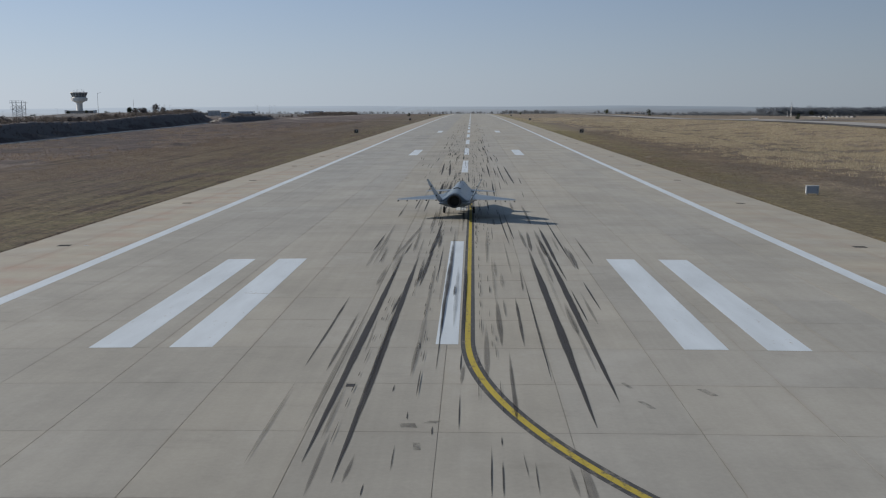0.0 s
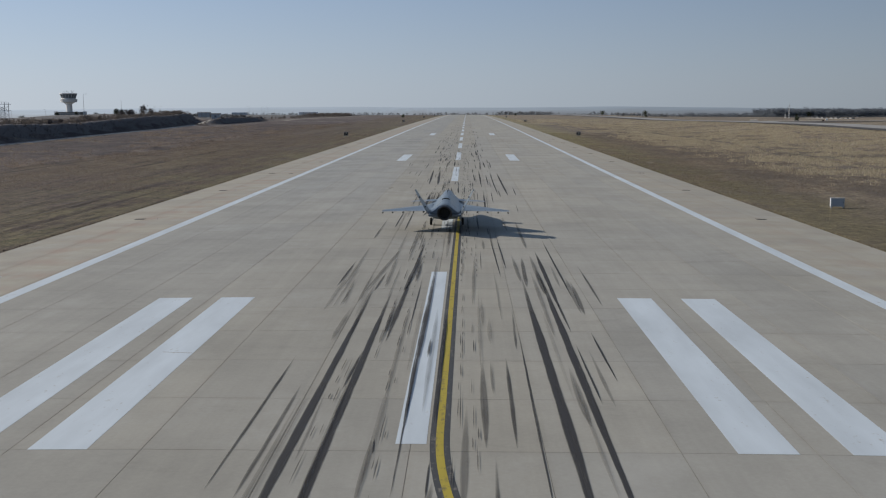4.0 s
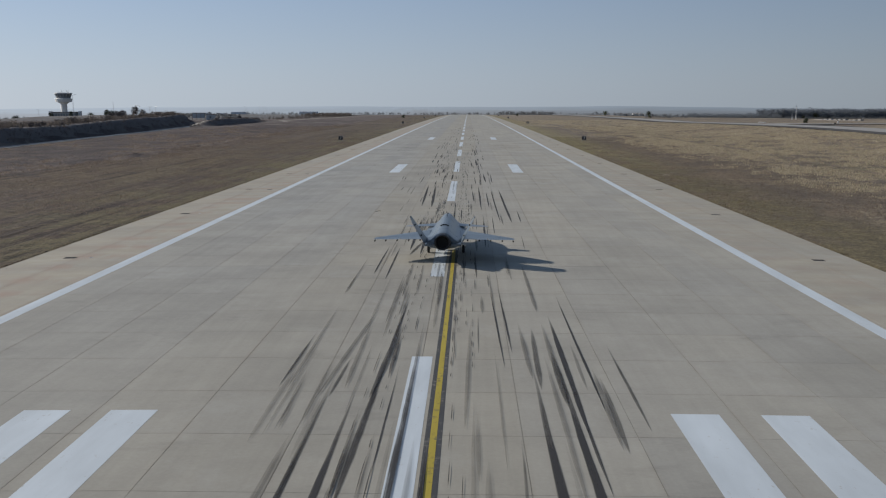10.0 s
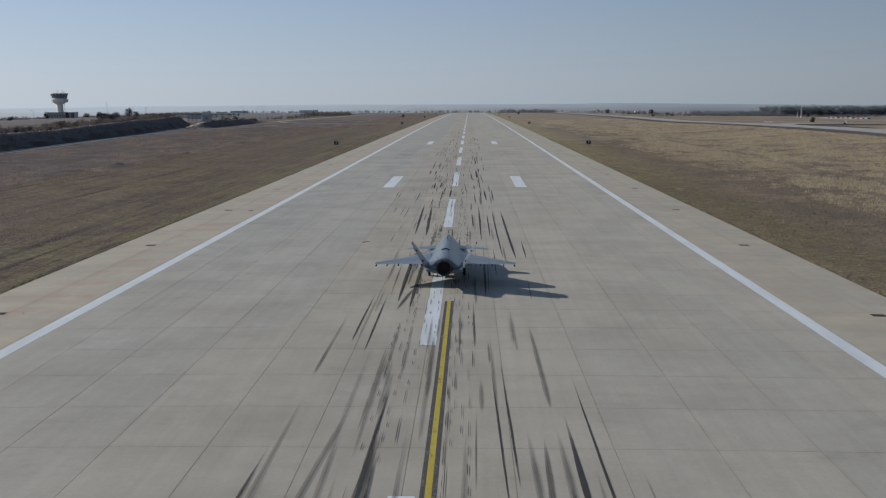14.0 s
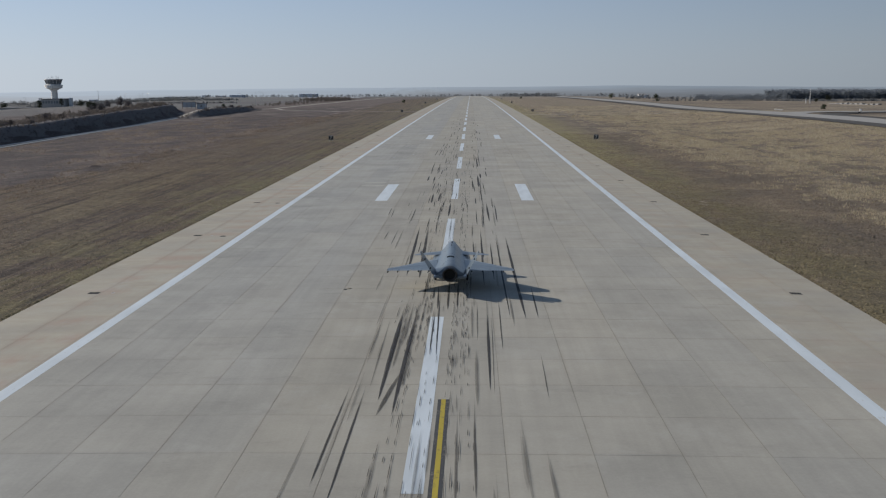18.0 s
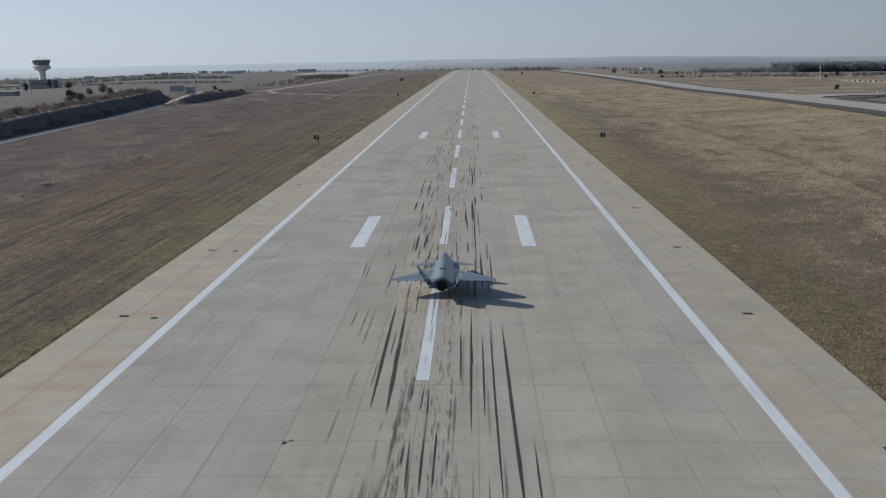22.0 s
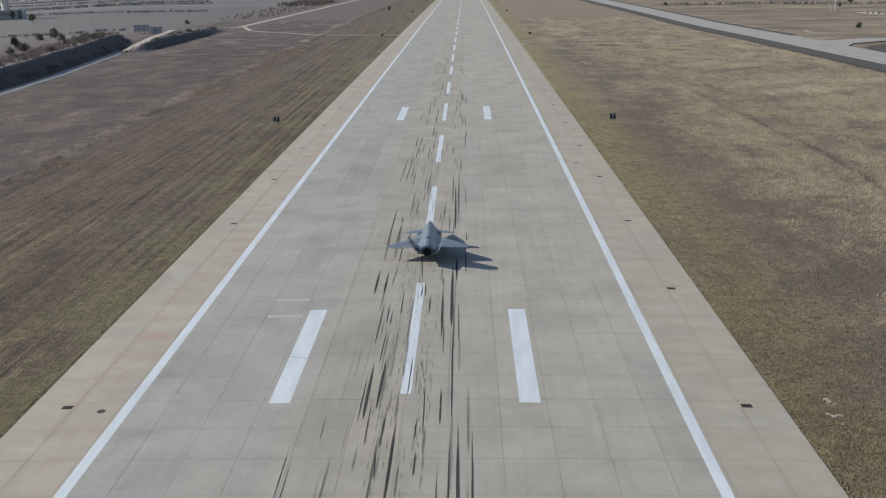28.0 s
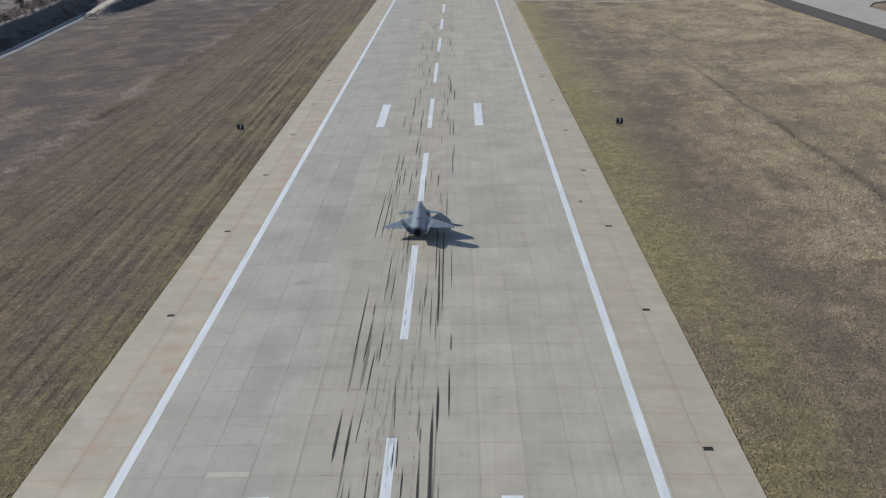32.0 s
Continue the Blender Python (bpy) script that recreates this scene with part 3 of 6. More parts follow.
gx = steps((-3300, -1500, 200), (-1500, -500, 60), (-500, -230, 18), (-230, -132, 2.5), (-132, -84, 2.4), (-84, -70, 1.0), (-70, -62, 1.6), (-62, -31.6, 0.4), (-31.6, -31.0, 0.3), (-31.0, 30.8, 15.45), (30.8, 31.4, 0.3), (31.4, 68, 1.5), (68, 80, 0.6), (80, 142, 1.5), (142, 200, 8), (200, 300, 20), (300, 1500, 75), (1500, 3300, 200))
gy = steps((-900, -130, 60), (-130, 50, 14), (50, 560, 2.4), (560, 760, 6), (760, 1700, 40), (1700, 3300, 100))
verts = [(float(x), float(y), ground_z(float(x), float(y))) for y in gy for x in gx]
nx = len(gx)
faces = [(j * nx + i, j * nx + i + 1, (j + 1) * nx + i + 1, (j + 1) * nx + i) for j in range(len(gy) - 1) for i in range(nx - 1)]
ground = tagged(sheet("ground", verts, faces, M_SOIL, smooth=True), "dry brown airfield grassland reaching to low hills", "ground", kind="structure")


grown = ground.data.attributes.new("rank", "FLOAT", "POINT")
grown.data.foreach_set("value", [rank(x, y) if abs(x) < 180 and -60 < y < 800 else 0.0 for x, y, z in verts])


def ribbon(name, points, width, material, lift, thick=0.0, parent=None, cut=6.0, flat=None):
    """A band laid over the ground along a line."""
    pts = [Vector((*p, 0)) for p in points]
    line = []
    for a, b in zip(pts, pts[1:]):
        k = max(1, int((b - a).length / cut))
        line += [a.lerp(b, i / k) for i in range(k)]
    line.append(pts[-1])
    vs, fs = [], []
    for i, p in enumerate(line):
        d = (line[min(i + 1, len(line) - 1)] - line[max(i - 1, 0)]).normalized()
        side = Vector((-d.y, d.x, 0)) * width / 2
        for q in (p + side, p - side):
            z = flat if flat is not None else max(ground_z(q.x, q.y), ground_z(p.x, p.y))
            vs.append((q.x, q.y, z + lift))
    for i in range(len(line) - 1):
        fs.append((2 * i, 2 * i + 1, 2 * i + 3, 2 * i + 2))
    ob = sheet(name, vs, fs, material, parent)
    if thick:
        mod = ob.modifiers.new("thickness", "SOLIDIFY")
        mod.thickness, mod.offset = thick, -1
    return ob


# ---- runway ----
runway = tagged(new("runway", None), "long concrete slab runway with tyre marks and white paint", "runway", kind="structure")
far_rows = [RW_NEAR] + [300.0 + PITCH * k for k in range(31)] + [480.0 + 30.0 * k for k in range(18)] + [1050.0 + 60.0 * k for k in range(33)] + [RW_FAR]


def strip(name, x0, x1, lift, material, label=""):
    """A long band of the runway that follows its fall."""
    vs, fs = [], []
    for k, y in enumerate(far_rows):
        vs += [(x0, y, crest(y) + crown(x0) + lift), (x1, y, crest(y) + crown(x1) + lift)]
        if k:
            fs.append((2 * k - 2, 2 * k - 1, 2 * k + 1, 2 * k))
    ob = sheet(name, vs, fs, material, runway)
    return tagged(ob, label) if label else ob


for x in (RW_LEFT, RW_RIGHT):
    vs, fs = [], []
    for k, y in enumerate(far_rows):
        vs += [(x, y, crest(y) - 0.9), (x, y, crest(y) + crown(x) - 0.022)]
        if k:
            fs.append((2 * k - 2, 2 * k, 2 * k + 1, 2 * k - 1))
    sheet("bed_side", vs, fs, M_JOINT, runway)
cols = [(RW_LEFT, -28.0)] + [(float(x), float(x) + 4.0) for x in range(-28, 28, 4)] + [(28.0, RW_RIGHT)]
for x0, x1 in cols:
    strip("bed", x0, x1, -0.022, M_JOINT, "dark joint filler under the slabs")
GAP = 0.008


def slab_mesh(width):
    b = bmesh.new()
    box(b, GAP, width - GAP, GAP, PITCH - GAP, -0.2, 0.0)
    me = bpy.data.meshes.new("slab")
    b.to_mesh(me)
    b.free()
    me.materials.append(M_SLAB)
    return me

# ---- paint on the runway ----
def paint_mesh(name, w, l, material):
    b = bmesh.new()
    box(b, -w / 2, w / 2, 0, l, 0.0, 0.004)
    me = bpy.data.meshes.new(name)
    b.to_mesh(me)
    b.free()
    me.materials.append(material)
    return me


def lay(x, y, length):
    """A pose for paint at this place, tilted with the runway's fall."""
    fall = math.degrees(math.atan2(crest(y + length) - crest(y), length))
    lean = -math.degrees(math.atan2(crown(x + .8) - crown(x - .8), 1.6))
    return pose(x, y, crest(y) + crown(x) + (0.001 if y < 300 else 0.02), fall, lean)


dash = paint_mesh("centreline_dash", 0.94, 29.7, M_WHITE)
for k in range(-2, 60):
    shared("centreline_dash", dash, runway, lay(0, 0.6 + 50 * k, 29.6))
bar = paint_mesh("touchdown_bar", 1.8, 22.5, M_WHITE)
for y, rows in ((0.0, (10.55, 13.9)), (148.9, (10.6,)), (302.0, (10.6,)), (2550.0, (10.6,)), (2700.0, (10.55, 13.9))):
    for x in rows:
        for s in (-1, 1):
            shared("touchdown_bar", bar, runway, lay(s * x, y, 22.5))
for x in (-23.35, 23.25):
    strip("edge_line", x - 0.45, x + 0.45, 0.006, M_WHITE)
old = paint_mesh("faded_bar", 3.7, 0.75, M_FADED)
for y in (169.3, 174.4):
    shared("faded_bar", old, runway, lay(-13.95, y, .75))
bar30 = paint_mesh("threshold_bar", 1.8, 30.0, M_WHITE)
for k in range(6):
    for s in (-1, 1):
        shared("threshold_bar", bar30, runway, lay(s * (3.6 + 3.4 * k), RW_FAR - 40, 30))


def lead_line(name, width, z, material):
    """The taxi lead-on line: a turn of 30 m radius that runs out along the centre line."""
    mid = [(0.86 + 30.4 * (1 - math.cos(a)), 1.4 - 30.4 * math.sin(a)) for a in np.linspace(1.15, 0, 40)]
    mid += [(0.86 + 0.002 * (y - 4), y) for y in np.arange(4.0, 62.4, 2.0)] + [(0.97, 62.3)]
    d0 = Vector((mid[0][0] - mid[1][0], mid[0][1] - mid[1][1])).normalized()
    mid = [(mid[0][0] + d0.x * 12, mid[0][1] + d0.y * 12)] + mid
    vs, fs = [], []
    for i, p in enumerate(mid):
        a, c = Vector(mid[max(i - 1, 0)]), Vector(mid[min(i + 1, len(mid) - 1)])
        d = (c - a).normalized()
        for s in (-1, 1):
            vs.append((p[0] - d.y * s * width / 2, p[1] + d.x * s * width / 2, z))
    for i in range(len(mid) - 1):
        fs.append((2 * i, 2 * i + 2, 2 * i + 3, 2 * i + 1))
    return sheet(name, vs, fs, material, runway)


lead_line("lead_line_border", 0.60, 0.006, M_BLACK)
lead_line("lead_line", 0.24, 0.009, M_YELLOW)

# ---- tyre marks ----
rng = random.Random(7)


def streak(x, y0, y1, w, z, lean=0.0, dark=1.0):
    """One worn mark along the runway: blunt at the start, ragged at the sides, thinning out at its end; adds to vs, fs and load."""
    n = max(4, min(44, int((y1 - y0) / 0.7)))
    i0 = len(vs)
    wander, lump = 0.0, 1.0
    first, last = rng.uniform(.16, .36), rng.uniform(.3, .6)
    for i in range(n + 1):
        t = i / n
        y = y0 + (y1 - y0) * t
        wander += rng.uniform(-1, 1) * 0.007
        lump = .6 * lump + .4 * rng.uniform(.82, 1.18)
        full = min(1.0, (t / first) ** 0.65, ((1 - t) / last) ** 0.6)
        half = 0.5 * w * max(0.10, full) * lump
        c = x + lean * t + wander
        fade = min(1.0, (1 - t) / (last * .8) + .12, t / .05 + .4)
        for s, e in ((-1.15, 0.0), (-.82, .9), (0.0, 1.0), (.82, .9), (1.15, 0.0)):
            vs.append((c + s * half, y, z + crest(y)))
            load.append(dark * e * fade * min(1.1, lump))
    for i in range(n):
        for q in range(4):
            a = i0 + 5 * i + q
            fs.append((a, a + 1, a + 6, a + 5))


def rubber_sheet(name, label):
    ob = tagged(sheet(name, vs, fs, M_RUBBER, runway), label, kind="stuff")
    ob.data.attributes.new("load", "FLOAT", "POINT").data.foreach_set("value", load)
    return ob


# touchdown streaks, stretch by stretch: x, start, end, width, lean, density
start_marks = [(-3.25, -14.8, -10.0, 0.20, 0.01, .35), (-2.39, -13.9, -11.8, 0.20, 0.09, .5), (-1.19, -13.1, -11.0, 0.06, -0.03, .9), (-1.81, -14.8, -13.9, 0.05, -0.01, .9), (-1.00, -8.9, -8.0, 0.06, -0.05, .9),
               (-0.18, -10.3, -9.4, 0.06, -0.01, .9), (0.64, -9.8, -6.1, 0.07, 0.01, .9), (1.53, -14.8, -10.9, 0.06, 0.07, .9), (1.85, -14.8, -12.2, 0.07, 0.04, 1), (1.90, -11.1, -10.3, 0.06, 0.04, .9),
               (2.77, -14.6, -12.3, 0.05, 0.04, .8), (2.54, -13.4, -11.6, 0.05, -0.04, .6), (3.77, -14.7, -12.5, 0.19, -0.08, .35)]
first_marks = [(4.1, -16, -12, .3, 0, .3), (-2.67, -13.9, 24.5, .28, .25, .95), (-3.7, -12.5, 24.4, .31, .24, 1), (4.88, -9.5, 27.8, .37, .1, 1), (2.45, -9, -.5, .21, .08, .5),
               (5.95, -7, 30, .33, .1, 1), (-1.71, -6, -5.1, .08, -.02, .9), (.64, -5.1, -2.3, .22, .1, .35), (3.91, -4.6, 15.2, .11, .1, .85), (1.6, -4.4, 4.2, .27, .1, .35)]
next_marks = [(.6, -3.6, -.6, .09, .02, .9), (-4.4, -3.5, 6.7, .2, .04, .5), (-.32, -3.3, 15.1, .11, -.01, .8), (-5.31, -2.9, 10.7, .15, .03, .7), (-3.26, -.9, 5.9, .15, -.08, .3),
              (-1.08, -.3, 1, .07, -.05, .9), (2.27, .3, 9.9, .29, .03, .5), (3.2, .3, 10.4, .2, .09, .6), (5.64, 2.2, 9.2, .29, .01, .3), (6.73, 4.2, 11.9, .22, .04, .3),
              (6.33, 4.5, 12.7, .12, .02, 1)]
second_marks = [(-2.81, 6, 11.7, .15, .17, .7), (7.26, 7.2, 14.8, .12, .02, 1), (3.76, 11.7, 19.5, .16, .16, .55), (-1.82, 13, 32.1, .26, .32, .75), (6.38, 14.8, 34.6, .17, -.08, .8),
                (-.94, 16.1, 28.7, .09, .02, .9), (7.45, 18.3, 27.1, .26, .23, .45), (6.35, 20.1, 38.6, .25, .09, 1), (-4.79, 20.4, 26.2, .12, .01, .35), (8.59, 20.5, 32.5, .18, .11, .55)]
third_marks = [(7.28, 22.6, 45.1, .16, .12, 1), (5.94, 23.1, 31.2, .32, .02, .4), (-3.42, 24.2, 29.9, .18, .18, .5), (5.07, 25.3, 35.8, .26, .27, .5), (6.92, 25.3, 32.9, .22, .08, .3),
               (-5.66, 25.5, 35, .13, .07, .6), (3.7, 28.5, 46.7, .12, -.25, .9), (-1.63, 30.6, 43.3, .19, .28, .7), (2.57, 30.7, 39.3, .09, .06, .5), (4.13, 31.1, 47.6, .13, -.19, .9)]
fourth_marks = [(1.81, 47.8, 60.2, .19, -.07, .5), (-3.4, 49.4, 64.5, .18, .01, .9), (2.65, 50, 62.6, .18, -.03, .6), (-4.35, 51.3, 64.4, .18, .03, .8), (-2.39, 59.7, 67.8, .27, .82, .6),
                (-1.6, 59.8, 84.7, .27, .04, .95), (-2.52, 62.1, 83.3, .31, 0, .95), (6.59, 62.6, 71.2, .09, .14, .6), (3.72, 63.1, 80.6, .08, .17, .6), (3.49, 63.8, 81.9, .24, .11, 1)]
fifth_marks = [(-3.17, 64, 80.6, .14, -.15, .4), (.27, 70.3, 87, .15, -.26, .9), (-.16, 71, 81.9, .15, -.02, .9), (4.45, 71.7, 85.5, .13, .12, .8), (2.86, 73.9, 85.5, .15, .01, .5),
               (6.35, 79.8, 116.5, .25, -.16, 1), (7.26, 80, 91.2, .17, .11, 1), (5.24, 80.3, 114.8, .21, -.12, 1), (.69, 82.3, 92.1, .21, -.07, .8), (-.08, 82.6, 91.2, .21, -.18, .8),
               (1.38, 82.9, 92.1, .15, -.04, 1), (3.54, 90.8, 122.4, .24, -.02, 1)]
sixth_marks = [(4.41, 93.1, 112.2, .2, -0, 1), (.64, 93.4, 99.8, .14, -.1, .9), (-2.07, 93.9, 126.1, .34, -.49, .8), (.13, 94.4, 100.4, .13, .08, .9), (-3.22, 95, 124.6, .27, -.39, .95),
               (2.76, 100.2, 113.9, .21, -.16, 1), (3.64, 103.5, 113.9, .19, -.19, 1), (-2.84, 106.1, 113.6, .12, -.03, .9), (-5.95, 110.7, 122, .13, -.01, .6), (-6.99, 113.9, 120.5, .14, .05, .6),
               (-1.49, 117.6, 125.6, .11, -.25, .8)]
seventh_marks = [(3.95, 124, 144.8, .16, -.01, 1), (3.16, 124.6, 139.2, .15, -.06, 1), (1.15, 126.3, 131.8, .12, .12, .9), (5.61, 127.1, 145.6, .21, .01, 1), (4.68, 127.7, 146.5, .27, -.12, .9),
                 (-7.66, 131.6, 139.4, .13, -.17, .7), (-.46, 132.1, 146.6, .25, -.01, .9), (-8.12, 132.6, 141.4, .14, -.21, .7), (-1.43, 136.4, 140.8, .16, -.23, .9), (1.36, 136.8, 140.8, .19, .01, .9)]
eighth_marks = [(-1.47, 140.9, 148.4, .2, .14, .8), (-2.65, 141.2, 150.1, .18, -.12, .8), (-6.17, 142.1, 146.7, .15, -.07, .5), (1.17, 142.4, 146.5, .17, .05, .9), (1.77, 142.8, 154.1, .15, -.19, .9),
                (3.09, 144.8, 152.1, .21, -.03, 1), (-3.58, 145.3, 155.7, .15, -.07, .9), (-3.2, 145.8, 157.7, .28, -.11, 1), (4.01, 146, 168, .2, -.15, 1), (-2.28, 147.5, 158.5, .25, .01, 1),
                (.16, 150.1, 158.7, .15, .04, .9)]
ninth_marks = [(-2.86, 156.7, 166.9, .16, .09, .7), (3, 159, 168.8, .16, -.04, .8), (4.03, 159.8, 177.4, .14, -.17, .9), (-3.68, 161.5, 174.5, .17, 0, .9), (4.49, 162.1, 174, .2, -.11, .6),
               (2.76, 163.3, 179.9, .26, -.13, 1), (3.7, 166.2, 186.8, .31, -.12, 1), (-2.61, 166.6, 171.6, .17, 0, .9), (-2.98, 166.9, 173.8, .17, -.13, .9), (-1.69, 169.5, 178.3, .18, -.12, .8),
               (1.27, 169.6, 176.3, .21, -.01, 1)]
tenth_marks = [(.27, 174.8, 179.9, .15, -.01, .9), (.68, 175.2, 180.7, .16, -.15, .9), (-4.04, 176, 184.7, .29, -.05, 1), (-5.12, 176.2, 186, .29, -.02, 1), (2.57, 179, 182.4, .22, .01, .6),
               (-3.34, 179.1, 187.8, .13, .27, .9), (4.11, 181.1, 190.1, .26, -.03, 1), (.07, 181.2, 193.2, .11, -.5, .7), (5.19, 183.6, 194.6, .24, -.04, 1), (-3.14, 187.9, 198.6, .2, .1, .8),
               (-2.44, 194.8, 205.3, .21, .07, .9), (-4.12, 194.8, 207.1, .21, .26, .9), (-5.2, 194.9, 217.9, .17, -.03, 1)]
eleventh_marks = [(5.29, 197.4, 202.3, .18, .02, .8), (2.91, 201.3, 216.5, .2, -.09, .6), (3.76, 203.8, 233.6, .25, -.34, 1), (-4, 206.6, 210.7, .2, -.03, .8), (1.47, 206.9, 212.1, .13, -.04, .8),
                  (1.96, 208.7, 217, .14, .05, .8), (4.13, 209.7, 243.3, .19, -.15, 1), (-2.19, 210.3, 223.8, .15, .08, .9), (-3, 210.4, 229.1, .15, -.04, .9), (5.22, 214.5, 232.5, .12, -.01, .9),
                  (3.16, 217.4, 240.5, .19, -.14, 1)]
last_marks = [(-.99, 223.7, 245, .13, .14, .8), (-3.69, 230.9, 245.1, .14, -.02, .8), (-6.04, 232.7, 257, .21, .17, .9), (-5.09, 233.5, 259.5, .18, .17, .9), (.51, 254.2, 266.3, .19, -.05, .8),
              (1.32, 260.9, 272, .16, .08, .8), (-1.3, 262.8, 272.1, .16, -.05, .8), (5.15, 265.7, 275.7, .2, -.09, .9)]
vs, fs, load = [], [], []
z = 0.0105
for x, y0, y1, w, lean, dark in (start_marks + first_marks + next_marks + second_marks + third_marks + fourth_marks + fifth_marks + sixth_marks + seventh_marks + eighth_marks + ninth_marks + tenth_marks + eleventh_marks + last_marks):
    streak(x, y0, y1, w * (.9 if w > .24 else .68), z, lean, dark)
    z += 0.0001
tracks = (-5.2, -4.1, -3.3, -2.4, -1.9, 2.7, 3.6, 4.2, 5.2)
for k in range(60):
    y0 = rng.uniform(250, 460)
    streak(rng.choice(tracks) + rng.gauss(0, .14), y0, y0 + rng.uniform(6, 18), rng.uniform(0.10, 0.20), z, rng.uniform(-.1, .1), rng.uniform(.6, 1))
    z += 0.0001
rubber_sheet("tyre_mark", "black tyre rubber streaks")
vs, fs, load = [], [], []
for k in range(230):
    y0 = rng.uniform(-14, 250) if k < 200 else rng.uniform(250, 700)
    x = rng.gauss(-1.0, 1.4) if rng.random() < 0.45 else rng.choice(tracks) + rng.gauss(0, .3)
    streak(x, y0, y0 + rng.uniform(4, 18), rng.uniform(0.08, 0.22), z, 0, rng.uniform(.12, .45))
    z += 0.00004
rubber_sheet("tyre_smear", "faint grey tyre smears")
# broken rows of short flecks, left by bouncing wheels
vs, fs, load = [], [], []
for k in range(175):
    y = rng.uniform(-12, 30) if k < 15 else rng.uniform(26, 90) if k < 80 else rng.uniform(60, 190) if k < 150 else rng.uniform(180, 420)
    end = y + rng.uniform(6, 26)
    x = rng.gauss(-1.15, .75) if rng.random() < 0.5 else rng.choice((1.15, 1.4, 1.9, 2.1)) + rng.gauss(0, .16)
    while y < end:
        long = rng.choice((rng.uniform(.7, 1.5), rng.uniform(1.2, 2.6), rng.uniform(2.0, 4.5)))
        if (y > 62 or abs(x - 0.92) > 0.36) and (y > 34 or abs(x) > .6):
            streak(x + rng.uniform(-.03, .03), y, y + long, rng.uniform(0.028, 0.048), z, 0, rng.uniform(.6, .95))
        y += long + rng.choice((rng.uniform(0.3, 1.0), rng.uniform(0.8, 4.0)))
    z += 0.00003
rubber_sheet("tyre_fleck", "short black rubber flecks")
# paler smudges and second passes over the landing stretch
smudge_marks = [(-0.33, 2.2, 36.8, 0.26, 0.13, 0.9), (0.68, 9.5, 18.4, 0.14, 0.03, 0.9), (0.1, 10.3, 13.6, 0.11, 0.02, 0.9), (0.64, 2.2, 19.4, 0.14, 0.06, 0.8), (-4.64, 20.4, 28, 0.2, -0.23, 0.3),
                (-4.19, 13, 19.8, 0.24, 0.06, 0.35), (-3.94, 20.9, 29.5, 0.19, -0.04, 0.35), (-1.99, 14.7, 20.4, 0.2, 0.07, 0.6), (-2.07, 12.4, 15.6, 0.13, -0, 0.4), (-1.8, 23.9, 36.8, 0.26, 0.42, 0.8)]
later_smudge_marks = [(-1.27, 26.6, 34.8, 0.19, -0, 0.7), (-3.9, 23.9, 40.7, 0.22, 0.98, 0.45), (-2.91, 25.2, 36.8, 0.21, -0.07, 0.4), (2.23, 8.7, 24, 0.17, 0.09, 0.25), (1.98, 20.5, 36.9, 0.19, 0.22, 0.35),
                      (2.7, 12.5, 17.5, 0.23, 0.04, 0.25), (4.8, 26.7, 36.9, 0.26, -0.11, 0.4), (5.91, 23.4, 36.9, 0.29, 0.03, 0.4), (7.28, 18.5, 28.2, 0.25, 0.2, 0.4)]
vs, fs, load = [], [], []
for x, y0, y1, w, lean, dark in smudge_marks + later_smudge_marks:
    streak(x, y0, y1, w * .9, z, lean, dark)
    z += 0.0001
rubber_sheet("tyre_smudge", "grey and black rubber smudges")
# grey scuffs where something was dragged across
vs, fs = [], []
for x, y, w, d, lean in ((6.95, -7.6, .2, .75, .28), (6.6, -5.4, .16, .7, .2), (-.55, -11.5, .22, .6, .05), (-.9, -9.6, .5, .4, .1), (-.3, -9.2, .4, .25, -.2), (9.3, -6.2, .3, .8, .3)):
    i = len(vs)
    vs += [(x - w / 2, y, .0095), (x + w / 2, y, .0095), (x + w / 2 - lean, y + d, .0095), (x - w / 2 - lean, y + d, .0095)]
    fs.append((i, i + 1, i + 2, i + 3))
tagged(sheet("scuff", vs, fs, M_SCUFF, runway), "grey scuffs on the concrete", kind="stuff")
# darker weathered pours beside the centre lanes
for x0, x1, y0, y1 in ((-15.9, -8.1, 224.3, 249.1), (8.1, 15.9, 229.3, 259.0), (-15.9, -12.1, 262, 279)):
    vs, fs = [], []
    for k in range(7):
        y = y0 + (y1 - y0) * k / 6
        vs += [(x0, y, crown(x0) + .0085), (x1, y, crown(x1) + .0085)]
        if k:
            fs.append((2 * k - 2, 2 * k - 1, 2 * k + 1, 2 * k))
    sheet("weathered_pour", vs, fs, M_STAIN, runway)
# a broken corner at a joint
b = bmesh.new()
bmesh.ops.create_icosphere(b, subdivisions=2, radius=.5)
for v in b.verts:
    v.co = Vector((-7.86 + v.co.x * .32, 89.35 + v.co.y * .5, crown(-7.86) + .012 + v.co.z * .02))
part("joint_spall", b, M_IRON, runway, "dark broken hollow at a joint")
b = bmesh.new()
bmesh.ops.create_icosphere(b, subdivisions=2, radius=.5)
for v in b.verts:
    v.co = Vector((-7.62 + v.co.x * .42 * (1 + .4 * v.co.y), 89.72 + v.co.y * .36, crown(-7.62) + .02 + v.co.z * .10))
part("concrete_chip", b, M_STONE, runway, "pale chip of broken concrete")

